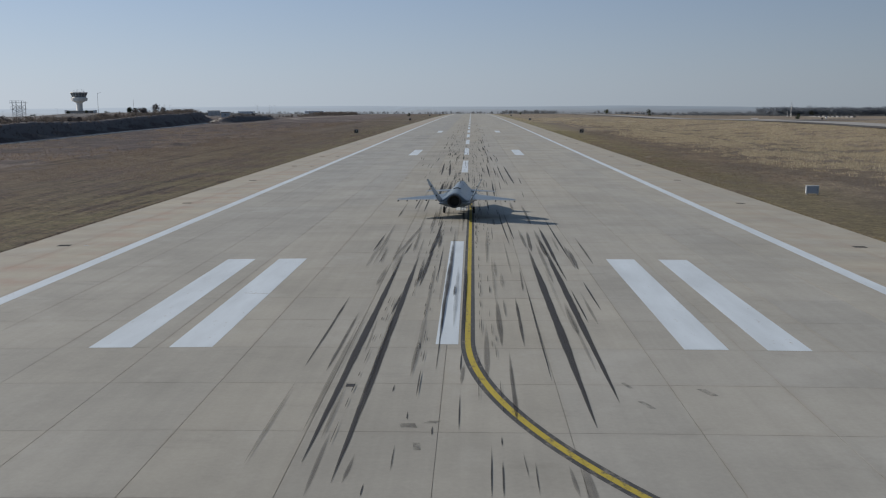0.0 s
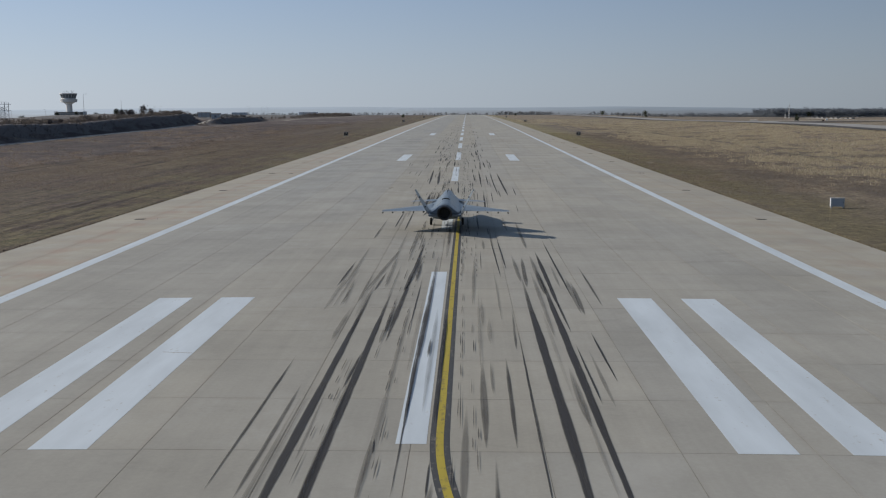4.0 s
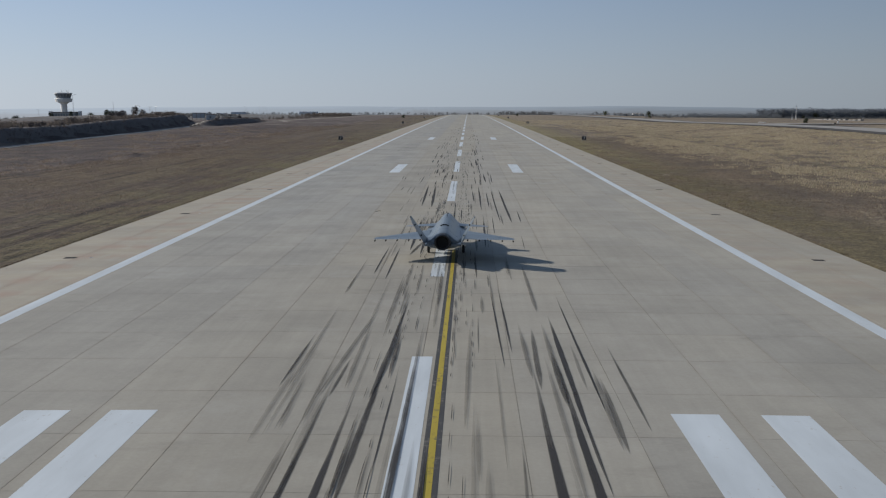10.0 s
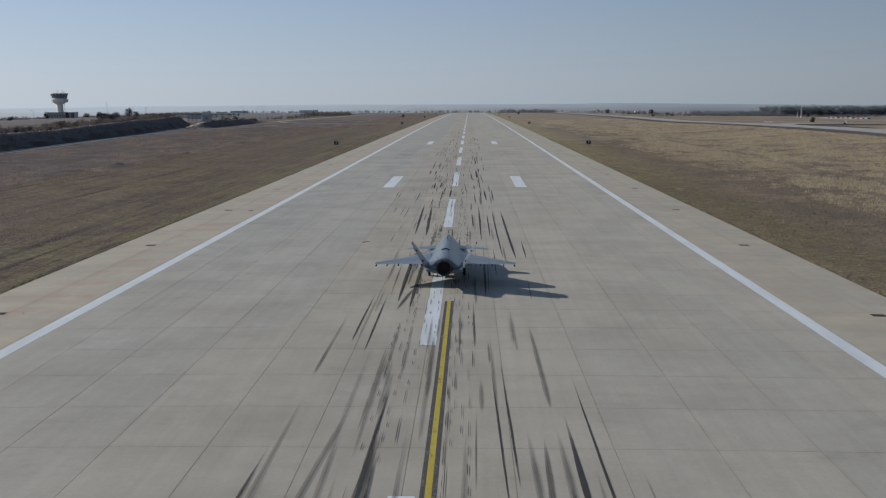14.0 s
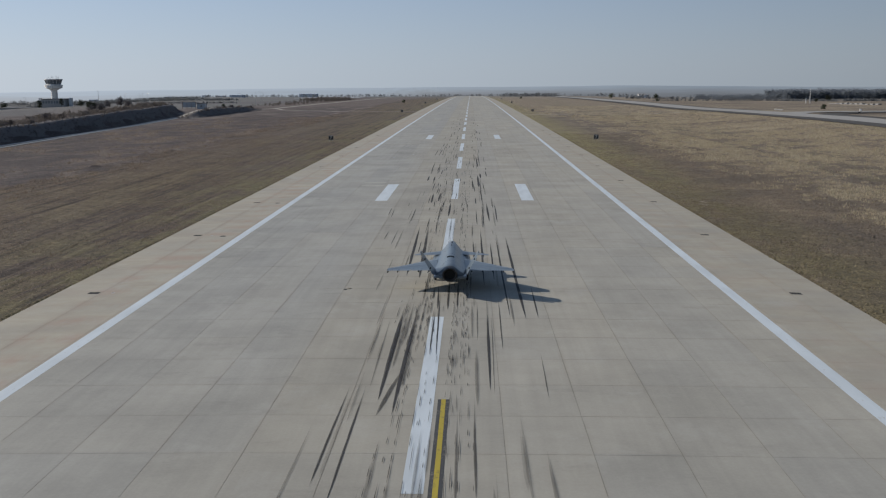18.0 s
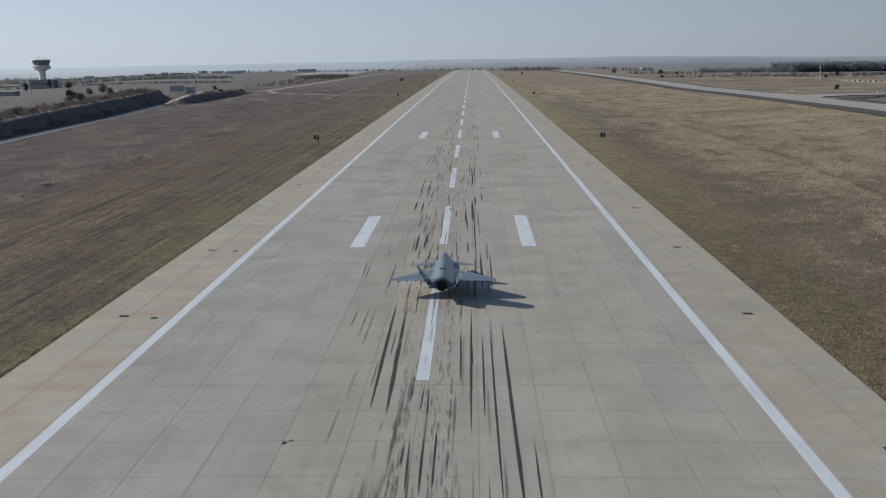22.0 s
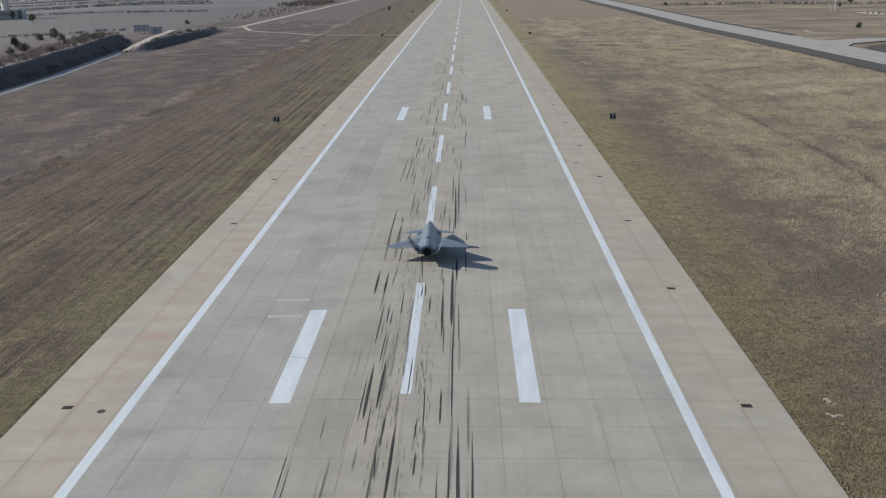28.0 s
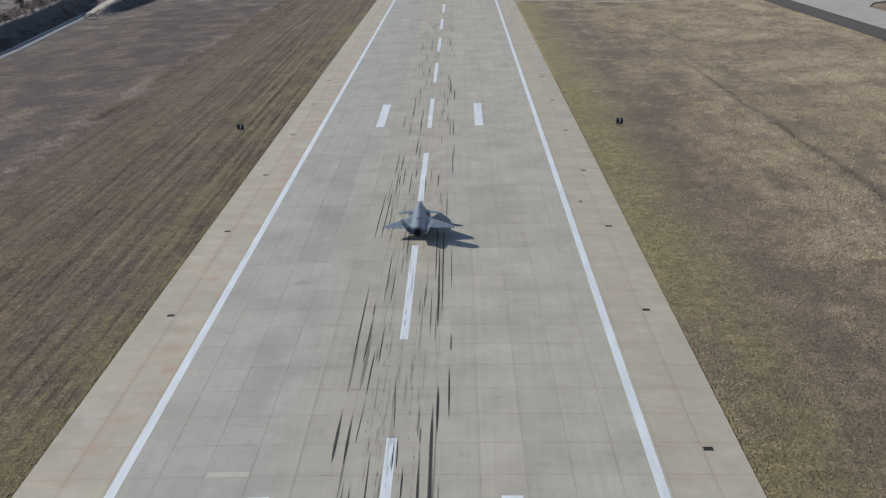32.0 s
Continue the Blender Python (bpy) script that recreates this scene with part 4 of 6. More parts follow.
# ---- drains along the shoulders ----
def drain():
    ob = tagged(new("drain_grate", None), "dark cast-iron drain grate set in the runway shoulder", "drain grate", "shoulder drains")
    b = bmesh.new()
    for x0, x1, y0, y1 in ((-.45, .45, -.32, -.26), (-.45, .45, .26, .32), (-.45, -.39, -.26, .26), (.39, .45, -.26, .26)):
        box(b, x0, x1, y0, y1, 0, 0.014)
    part("frame", b, M_IRON, ob)
    # flat black plate in place of the pit's shaded depth
    b = bmesh.new()
    box(b, -.39, .39, -.26, .26, 0.001, 0.004)
    part("pit", b, M_VOID, ob)
    for k in range(7):
        b = bmesh.new()
        x = -.33 + k * .11
        box(b, x - .02, x + .02, -.26, .26, 0.005, 0.012)
        part("bar", b, M_IRON, ob)
    return ob


first = drain()
first.matrix_basis = lay(28.55, 29.4, .6)
for k in range(-1, 12):
    if k != 0:
        copy_thing(first, lay(28.55, 29.4 + 29.8 * k, .6))
    if k != 5:
        copy_thing(first, lay(-28.6, 29.4 + 29.8 * k, .6))


def light_pit():
    ob = tagged(new("inset_light", None), "small round steel inset light beside a drain", "runway light", "inset edge lights")
    b = bmesh.new()
    lathe(b, [(0.0, 0.016), (0.12, 0.016), (0.15, 0.006), (0.17, 0.0)], "z", 16)
    part("cover", b, M_STEEL, ob)
    b = bmesh.new()
    lathe(b, [(0.0, 0.022), (0.05, 0.022), (0.06, 0.016)], "z", 12)
    part("lens", b, M_IRON, ob)
    return ob


pit = light_pit()
pit.matrix_basis = lay(-27.0, 149.4, .4)
for k in (0, 1, 2, 3, 6, 7):
    copy_thing(pit, lay(-27.0, 29.4 + 29.8 * k, .4))


def manhole():
    ob = tagged(new("manhole_cover", None), "round dark iron manhole cover in the shoulder", "manhole cover", "shoulder manholes")
    b = bmesh.new()
    lathe(b, [(0.0, 0.010), (0.25, 0.010), (0.27, 0.004)], "z", 24)
    part("lid", b, M_IRON, ob)
    b = bmesh.new()
    lathe(b, [(0.28, 0.0), (0.285, 0.014), (0.34, 0.014), (0.36, 0.0)], "z", 24)
    part("ring", b, M_IRON, ob)
    # small black pads drawn for the shade inside the pick holes
    for a in (0.0, 1.57, 3.14, 4.71):
        b = bmesh.new()
        box(b, .16 * math.cos(a) - .03, .16 * math.cos(a) + .03, .16 * math.sin(a) - .015, .16 * math.sin(a) + .015, .009, .013)
        part("pick_hole", b, M_VOID, ob)
    return ob


cover = manhole()
cover.matrix_basis = lay(-25.4, 147.8, .4)
copy_thing(cover, lay(-25.5, 118.0, .4))
copy_thing(cover, lay(25.8, 249.8, .4))
for x0, x1, y0, y1 in ((-11.55, -9.65, 159.0, 158.4), (-11.55, -9.65, 158.85, 158.2), (-.5, .5, 157.6, 157.95), (-11.0, -9.7, 11.2, 11.0)):
    b = bmesh.new()
    za, zb = crown(x0) + .0062, crown(x1) + .0062
    b.faces.new([b.verts.new(p) for p in ((x0, y0, za), (x1, y1, zb), (x1, y1 + .05, zb), (x0, y0 + .05, za))])
    part("saw_cut", b, M_JOINT, runway, "dark saw cut across the paint")
b = bmesh.new()
box(b, -3.42, -3.12, -5.4, -5.1, 0.0, .012)
part("cover_plate", b, M_IRON, runway, "small square iron plate")


# ---- things beside the runway ----
def board(x, y, digit):
    ob = tagged(new("distance_sign", None), "black distance marker board with a white figure on short legs", "runway sign", "distance boards")
    z0 = ground_z(x, y)
    b = bmesh.new()
    box(b, -.72, .72, -.16, .16, .32, 1.62, 0.03)
    face = part("panel", b, M_SIGN, ob)
    b = bmesh.new()
    for x0, x1, za, zb in ((-.72, .72, .32, .38), (-.72, .72, 1.56, 1.62), (-.72, -.66, .38, 1.56), (.66, .72, .38, 1.56)):
        box(b, x0, x1, -.175, -.162, za, zb)
    part("rim", b, M_STEEL, face)
    if digit:
        curve = bpy.data.curves.new("figure", "FONT")
        curve.body, curve.size, curve.align_x, curve.extrude = digit, 1.35, "CENTER", 0.004
        fig = new("figure", curve)
        fig.data.materials.append(M_LETTER)
        fig.parent = face
        fig.matrix_basis = pose(0, -.17, .50, 90, 0, 0)
    else:
        b = bmesh.new()
        box(b, -.12, .12, -.172, -.163, .55, 1.4)
        part("figure", b, M_LETTER, face)
    for s in (-.5, .5):
        b = bmesh.new()
        tube(b, (s, 0, 0), (s, 0, .34), .04)
        box(b, s - .1, s + .1, -.1, .1, 0, .03)
        part("leg", b, M_STEEL, ob)
    b = bmesh.new()
    box(b, -.85, .85, -.4, .4, -.1, .015, 0.01)
    part("plinth", b, M_EARTH, ob, "earth-stained concrete footing")
    ob.matrix_basis = pose(x, y, z0 + 0.02)
    return ob


for y, digit in ((302.1, "7"), (602, ""), (904, ""), (1206, "")):
    for x in (-40.5, 40.4):
        board(x, y, digit)

cabinet = tagged(new("equipment_cabinet", None), "low white-framed metal cabinet with a blue-grey front in dry grass", "cabinet")
b = bmesh.new()
box(b, -.72, .72, -.12, .12, .16, 1.02, .02)
part("body", b, M_CABINET, cabinet)
b = bmesh.new()
box(b, -.75, .75, -.16, .16, 1.02, 1.07, .015)
part("lid", b, M_CABINET, cabinet)
# front plate blue-grey, darker than the white frame
b = bmesh.new()
box(b, -.66, .68, -.142, -.123, .22, .97, .008)
d = part("door", b, M_DOOR, cabinet, "blue-grey cabinet door")
b = bmesh.new()
box(b, .54, .58, -.165, -.143, .52, .68, .006)
part("handle", b, M_IRON, d)
for sx in (-.6, .6):
    for sy in (-.07, .07):
        b = bmesh.new()
        box(b, sx - .05, sx + .05, sy - .05, sy + .05, -.1, .17)
        part("leg", b, M_STEEL, cabinet)
cabinet.matrix_basis = pose(40.15, 71.5, ground_z(40.15, 71.5) + .02)


# ---- aircraft ----
def build_aircraft():
    """The jet-powered drone: origin on the ground under the nozzle's end, nose towards +y."""
    jet = tagged(new("jet_drone", None), "grey unmanned jet with canards, delta wings and twin canted fins", "aircraft")
    secs = ((0.22, .98, 1.30, 2.27), (0.6, 1.16, 1.18, 2.35), (1.4, 1.27, 1.06, 2.42), (3.0, 1.42, .96, 2.50), (5.0, 1.56, .90, 2.55), (7.0, 1.62, .88, 2.59),
            (8.6, 1.62, .90, 2.63), (9.4, 1.50, .95, 2.65), (10.2, 1.12, 1.0, 2.64), (11.0, .78, 1.06, 2.57), (11.9, .52, 1.16, 2.48), (12.8, .38, 1.28, 2.22), (13.6, .24, 1.4, 1.99), (14.25, .12, 1.54, 1.82), (14.55, .02, 1.64, 1.7))
    def back(y, c):
        """Point of the upper hull at station y and share c of the half width."""
        ys = [q[0] for q in secs[::-1]] if secs[0][0] > secs[-1][0] else [q[0] for q in secs]
        hw, zb, zt = (float(np.interp(y, ys, [q[k] for q in secs])) for k in (1, 2, 3))
        chine = zb + (zt - zb) * 0.38
        wide = min(0.84, 0.66 / max(hw, 0.05)) * (1.0 + 0.12 * (1 - smooth_step(0.5, 4.0, y)))
        edge = math.exp(-(1 / wide) ** 2.6)
        hump = (math.exp(-abs(c / wide) ** 2.6) - edge) / (1 - edge)
        h = 0.30 * math.sqrt(max(0.0, 1 - c * c)) + 0.70 * hump
        return hw * c, chine + (zt - chine) * h, hw, zb, chine

    b = bmesh.new()
    rings = []
    for y, hw, zb, zt in secs:
        ring = []
        for k in range(32):
            a = 2 * math.pi * k / 32
            c, s = math.cos(a), (math.sin(a) if k != 16 else 0.0)
            if s >= 0:
                xx, zz = back(y, 1 - 2 * k / 16)[:2]
            else:
                chine = back(y, 0)[4]
                xx = hw * math.copysign(abs(c) ** 0.7, c)
                zz = chine - (chine - zb) * abs(s) ** 0.8
            ring.append(b.verts.new((xx, y, zz)))
        rings.append(ring)
    for r0, r1 in zip(rings, rings[1:]):
        for k in range(32):
            b.faces.new((r0[k], r0[(k + 1) % 32], r1[(k + 1) % 32], r1[k]))
    b.faces.new(rings[0])
    b.faces.new(rings[-1][::-1])
    bmesh.ops.recalc_face_normals(b, faces=b.faces)
    body = part("fuselage", b, M_GREY, jet, smooth=True)
    # panel joints across the back
    for y in (2.3, 4.9, 7.6, 9.7):
        b = bmesh.new()
        ends = []
        for q in range(17):
            p = back(y, -.8 + 1.6 * q / 16)
            ends.append((p[0], y, p[1]))
        for a0, a1 in zip(ends, ends[1:]):
            tube(b, a0, a1, .003, None, 4, False)
        part("panel_joint", b, M_GREYD, body)
    # seams along the spine
    for c in (-.42, .42):
        b = bmesh.new()
        ends = [(p[0], y, p[1]) for y in [1.0 + .5 * q for q in range(18)] for p in (back(y, c),)]
        for a0, a1 in zip(ends, ends[1:]):
            tube(b, a0, a1, .003, None, 4, False)
        part("spine_seam", b, M_GREYD, body)
    # nozzle
    b = bmesh.new()
    lathe(b, [(.64, .5), (.61, .2), (.55, -.14), (.52, -.18), (.48, -.11), (.42, .19), (0.0, .195)], "y", 28, (0, 0, 1.72))
    part("nozzle", b, M_NOZZLE, jet, "dark burnt metal exhaust nozzle", True)
    for k in range(14):
        a = 2 * math.pi * k / 14
        b = bmesh.new()
        tube(b, (.61 * math.cos(a), .2, 1.72 + .61 * math.sin(a)), (.555 * math.cos(a), -.1, 1.72 + .555 * math.sin(a)), .026, .02, 6)
        part("petal_rib", b, M_NOZZLE, jet)
    # black disc painted for the unlit depth of the pipe
    b = bmesh.new()
    lathe(b, [(0, .17), (.405, .15)], "y", 24, (0, 0, 1.72))
    part("exhaust", b, M_VOID, jet, "black exhaust opening")

    def plate(outline, thick_root, thick_tip, base, up):
        """A thin aerofoil from (span, chord y) pairs: root lead, root trail, tip lead, tip trail."""
        (sr, yl, yt), (st, tl, tt) = outline
        bb = bmesh.new()
        fr = (0.0, .04, .25, .6, 1.0)
        th = (.02, .45, 1.0, .7, .06)
        rows = []
        for s, le, te, t in ((sr, yl, yt, thick_root), (st, tl, tt, thick_tip)):
            top = [base(s) + Vector((0, le + (te - le) * f, 0)) + up * (t * h / 2) for f, h in zip(fr, th)]
            bot = [base(s) + Vector((0, le + (te - le) * f, 0)) - up * (t * h / 2) for f, h in zip(fr, th)]
            rows.append([bb.verts.new(v) for v in top + bot[::-1]])
        n = len(rows[0])
        for k in range(n):
            bb.faces.new((rows[0][k], rows[0][(k + 1) % n], rows[1][(k + 1) % n], rows[1][k]))
        bb.faces.new(rows[0])
        bb.faces.new(rows[1][::-1])
        bmesh.ops.recalc_face_normals(bb, faces=bb.faces)
        return bb

    for s in (-1, 1):
        zup = Vector((0, 0, 1))
        wing_at = lambda q, s=s: Vector((s * q, 0, 1.70 - 0.02 * q))
        wing = part("wing", plate(((1.15, 7.1, 2.95), (5.15, 3.1, 2.62)), .26, .07, wing_at, zup), M_GREY, jet)
        part("flap", plate(((1.25, 2.93, 2.05), (3.2, 2.78, 2.12)), .05, .035, wing_at, zup), M_GREY, wing)
        part("aileron", plate(((3.26, 2.77, 2.13), (5.2, 2.6, 2.28)), .035, .02, wing_at, zup), M_GREY, wing)
        b = bmesh.new()
        tube(b, (s * 5.15, 3.0, 1.60), (s * 5.19, 2.45, 1.59), .024, .016, 8)
        part("wing_tip", b, M_GREYD, wing)
        for q in (1.75, 2.6, 3.45, 4.3, 5.1):
            b = bmesh.new()
            lathe(b, [(0, 2.7), (.04, 2.62), (.056, 2.38), (.045, 2.14), (0, 2.06)], "y", 10, (s * q, 0, 1.59 - .02 * q))
            part("actuator_fairing", b, M_VOID, wing, "small black actuator fairing", True)
        can_at = lambda q, s=s: Vector((s * q, 0, 1.865 - 0.01 * q))
        part("canard", plate(((.85, 9.9, 8.15), (3.25, 8.5, 7.95)), .12, .04, can_at, zup), M_GREY, jet)
        # canted fin
        lean = Vector((s * .455, 0, .89)).normalized()
        face = Vector((s * .89, 0, -.455)).normalized()
        fin_at = lambda q, s=s, lean=lean: Vector((s * 1.24, 0, 1.50)) + lean * q
        fin = part("fin", plate(((0, 3.1, .55), (2.28, .75, -.45)), .17, .07, fin_at, face), M_GREY, jet)
        part("rudder", plate(((.25, .42, .0), (2.02, -.36, -.72)), .09, .045, fin_at, face), M_GREY, fin)
        for q in (.75, 1.65):
            b = bmesh.new()
            p = fin_at(q) + Vector((0, .62 - .42 * q, 0)) - face * .06
            lathe(b, [(0, .26), (.045, .2), (.06, 0), (.04, -.2), (0, -.26)], "y", 8, p)
            part("rudder_actuator", b, M_VOID, fin, "black rudder actuator bump", True)
        b = bmesh.new()
        lathe(b, [(0, .35), (.05, .25), (.05, -.25), (0, -.35)], "y", 8, fin_at(2.28) + Vector((0, .15, 0)))
        part("fin_tip", b, M_GREYD, fin)
        # tail shelf beside the nozzle
        b = bmesh.new()
        box(b, min(s * .6, s * 1.28), max(s * .58, s * 1.34), -.05, 2.2, 1.44, 1.60, .04)
        part("tail_boom", b, M_GREY, jet)
        # intake
        b = bmesh.new()
        box(b, min(s * 1.0, s * 1.44), max(s * 1.0, s * 1.40), 8.5, 9.45, 1.10, 1.62, .12)
        inl = part("intake", b, M_GREY, jet)
        b = bmesh.new()
        box(b, min(s * 1.08, s * 1.38), max(s * 1.07, s * 1.34), 9.4, 9.47, 1.2, 1.54, .05)
        part("intake_mouth", b, M_VOID, inl)
        # main gear
        b = bmesh.new()
        tube(b, (s * .95, 6.2, 1.15), (s * 1.26, 6.25, .31), .075, .06)
        tube(b, (s * .85, 6.9, 1.1), (s * 1.2, 6.3, .5), .04)
        tube(b, (s * 1.26, 6.25, .31), (s * 1.44, 6.25, .31), .05)
        part("main_strut", b, M_STRUT, jet, "white main gear strut")
        b = bmesh.new()
        box(b, min(s * 1.08, s * 1.11), max(s * 1.08, s * 1.11), 5.6, 6.9, .55, 1.12, .01)
        part("gear_door", b, M_GREY, jet)
    # nose gear
    b = bmesh.new()
    tube(b, (0, 11.2, 1.25), (0, 11.05, .30), .065, .05)
    tube(b, (0, 11.9, 1.25), (0, 11.1, .6), .035)
    tube(b, (-.16, 11.05, .30), (.16, 11.05, .30), .04)
    part("nose_strut", b, M_STRUT, jet, "white nose gear strut")
    for s in (-1, 1):
        b = bmesh.new()
        box(b, s * .3 - .012, s * .3 + .012, 10.9, 12.3, .72, 1.2, .008)
        part("nose_gear_door", b, M_GREY, jet)
    # dorsal details
    b = bmesh.new()
    for k in range(12):
        ends = []
        for q in (k, k + 1):
            c = -.20 + .40 * q / 12
            p = back(3.7 - 2.0 * c * c, c)
            ends.append((p[0], 3.7 - 2.0 * c * c, p[1] + .01))
        tube(b, ends[0], ends[1], .055, .055, 6)
    part("dorsal_vent", b, M_VOID, jet, "black curved dorsal vent")
    b = bmesh.new()
    lathe(b, [(0, 2.0 - .9), (.10, 1.8 - .9), (.12, 1.0 - .9), (0, 0.0)], "y", 10, (0, 9.6, 2.56))
    part("antenna_blister", b, M_GREYD, jet, "", True)
    b = bmesh.new()
    box(b, -.02, .02, 8.2, 8.6, 2.55, 2.80, .008)
    part("blade_antenna", b, M_GREYD, jet)
    b = bmesh.new()
    tube(b, (0, 14.5, 1.66), (0, 15.0, 1.66), .025, .012, 8)
    part("air_data_probe", b, M_STEEL, jet)
    wheels = []

    def wheel(name, x, y, r, w):
        hub = new(name, None)
        b2 = bmesh.new()
        lathe(b2, [(r * .55, -w * .5), (r * .86, -w * .5), (r * .98, -w * .32), (r, 0), (r * .98, w * .32), (r * .86, w * .5), (r * .55, w * .5), (r * .55, -w * .5)], "x", 24)
        hub = part(name, b2, M_TYRE, jet, "black tyre", True)
        b2 = bmesh.new()
        lathe(b2, [(0, -w * .36), (r * .35, -w * .36), (r * .56, -w * .48), (r * .56, w * .48), (r * .35, w * .36), (0, w * .36)], "x", 16)
        for k in range(5):
            a = 2 * math.pi * k / 5
            tube(b2, (-w * .42, r * .38 * math.cos(a), r * .38 * math.sin(a)), (w * .42, r * .38 * math.cos(a), r * .38 * math.sin(a)), r * .06, None, 6)
        part("rim", b2, M_STRUT, hub)
        wheels.append((hub, x, y, r))

    wheel("main_wheel", -1.36, 6.25, .31, .19)
    wheel("main_wheel", 1.36, 6.25, .31, .19)
    wheel("nose_wheel", -.17, 11.05, .30, .16)
    wheel("nose_wheel", .17, 11.05, .30, .16)
    return jet, wheels


jet_drone, jet_wheels = build_aircraft()

# ---- land beyond the runway ----
tagged(ribbon("canal_water", [(canal_x(y), y) for y in range(60, 521, 20)], 1.9, M_WATER, 0.45, flat=-1.0), "narrow canal of dark water along a bank", "canal", kind="structure")
for off, w in ((-1.7, .9), (2.9, 3.4)):
    tagged(ribbon("canal_kerb", [(canal_x(y) + off, y) for y in range(60, 531, 10)], w, M_KERB, 0.10), "pale concrete edge beside the canal", "kerb", kind="structure")
tagged(ribbon("dirt_road", [(-153.5, 519), (-155.5, 535), (-157.5, 560), (-160.5, 580), (-164, 610), (-172, 660), (-170, 692), (-150, 702), (-143, 712)], 4.2, M_DIRT, 0.16, cut=1.5), "pale dirt road past the end of the bank", "road", kind="structure")
tagged(ribbon("dirt_track", [(-144, 708), (-141, 835), (-137, 1173), (-132, 1620)], 4.5, M_DIRT, 0.15), "pale dirt track far along the field", "road", kind="structure")
tagged(ribbon("far_apron", [(-214, 1440), (-225, 1500), (-262, 2150)], 100.0, M_CANAL, 0.5, cut=40), "pale concrete apron far across the field", "apron", kind="structure")
tagged(ribbon("field_path", [(-143, 716), (-128, 668), (-81, 622.6), (-40, 617), (-31.5, 612)], 2.6, M_DIRT, 0.08), "thin worn path across the grass", "path", kind="structure")
tagged(ribbon("field_path", [(31, 541), (55, 538), (76, 529), (108, 532), (135, 538)], 2.8, M_DIRT, 0.22), "thin worn path across the grass", "path", kind="structure")
tagged(ribbon("taxiway", [(155, -300), (156, 2900)], 20.5, M_ASPHALT, 0.30, cut=12), "grey parallel taxiway across the field", "taxiway", kind="structure")
tagged(ribbon("taxiway_shoulder", [(139.8, -300), (140.6, 2900)], 10.6, M_DARK, 0.27, cut=12), "dark asphalt shoulder of the taxiway", "shoulder", kind="structure")
tagged(ribbon("taxiway_shoulder", [(168, 560), (168.6, 2900)], 5.2, M_DARK, 0.27, cut=12), "dark asphalt shoulder of the taxiway", "shoulder", kind="structure")
tagged(ribbon("taxiway_link", [(152, 474), (166, 500), (186, 514), (235, 525), (420, 532)], 17.0, M_ASPHALT, 0.33), "grey taxiway link curving away", "taxiway", kind="structure")
tagged(ribbon("taxiway_link_shoulder", [(170.4, 405), (170.6, 452), (174, 472), (194, 491), (236, 507), (420, 514)], 11.0, M_DARK, 0.30), "dark asphalt shoulder of the link", "shoulder", kind="structure")


vs, fs = [], []
for cx, cy, rx, ry in ((123, 491, 4.5, 15), (131, 452, 2.2, 10), (118, 455, 2, 6), (112, 520, 2, 5)):
    c0 = len(vs)
    vs.append((cx, cy, ground_z(cx, cy) + .16))
    for k in range(28):
        a = 2 * math.pi * k / 28
        q = 1 + .35 * noise.noise(Vector((cx + 2 * math.cos(a), cy + 2 * math.sin(a), 3)))
        x, y = cx + rx * q * math.cos(a), cy + ry * q * math.sin(a)
        vs.append((x, y, ground_z(x, y) + .06))
        fs.append((c0, c0 + 1 + k, c0 + 1 + (k + 1) % 28))
tagged(sheet("bare_patch", vs, fs, M_SAND), "pale sandy bare patches in the grass", "bare ground", kind="structure")


# ---- plants ----
def leaf_quads(rnd, centre, spread, n, size, vs, fs):
    for _ in range(n):
        d = Vector((rnd.gauss(0, 1), rnd.gauss(0, 1), rnd.gauss(0, 0.8)))
        c = Vector(centre) + d * spread * 0.5
        u = Vector((rnd.uniform(-1, 1), rnd.uniform(-1, 1), rnd.uniform(-1, 1))).normalized()
        v = u.orthogonal().normalized()
        s = size * rnd.uniform(0.6, 1.4)
        i = len(vs)
        vs += [tuple(c - u * s), tuple(c + v * s * 0.6), tuple(c + u * s), tuple(c - v * s * 0.6)]
        fs.append((i, i + 1, i + 2, i + 3))


def plant(name, label, category, group, height, width, leaves, clumps, per, size, seed, trunk_r):
    rnd = random.Random(seed)
    ob = tagged(new(name, None), label, category, group)
    b = bmesh.new()
    tips = []
    crown = height * (0.30 if trunk_r > 0.1 else 0.08)
    tube(b, (0, 0, -0.3), (rnd.uniform(-.1, .1) * width, rnd.uniform(-.1, .1) * width, height * 0.8), trunk_r, trunk_r * 0.25, 7)
    for k in range(clumps):
        a = rnd.uniform(0, 2 * math.pi)
        h = rnd.uniform(crown, height * 0.93)
        bulge = math.sin(math.pi * min(1, max(0.12, (h - crown * 0.6) / (height - crown * 0.6)))) ** 0.6
        r = width * 0.5 * rnd.uniform(0.25, 1.0) * bulge
        tip = Vector((r * math.cos(a), r * math.sin(a), h))
        tips.append(tip)
        tube(b, (0, 0, max(0.05, h * rnd.uniform(0.35, 0.7))), tip, trunk_r * 0.35, trunk_r * 0.08, 5, False)
    part("trunk", b, M_TRUNK, ob)
    vs, fs = [], []
    for tip in tips:
        leaf_quads(rnd, tip, width * 0.26, per, size, vs, fs)
    sheet("crown", vs, fs, leaves, ob)
    return ob


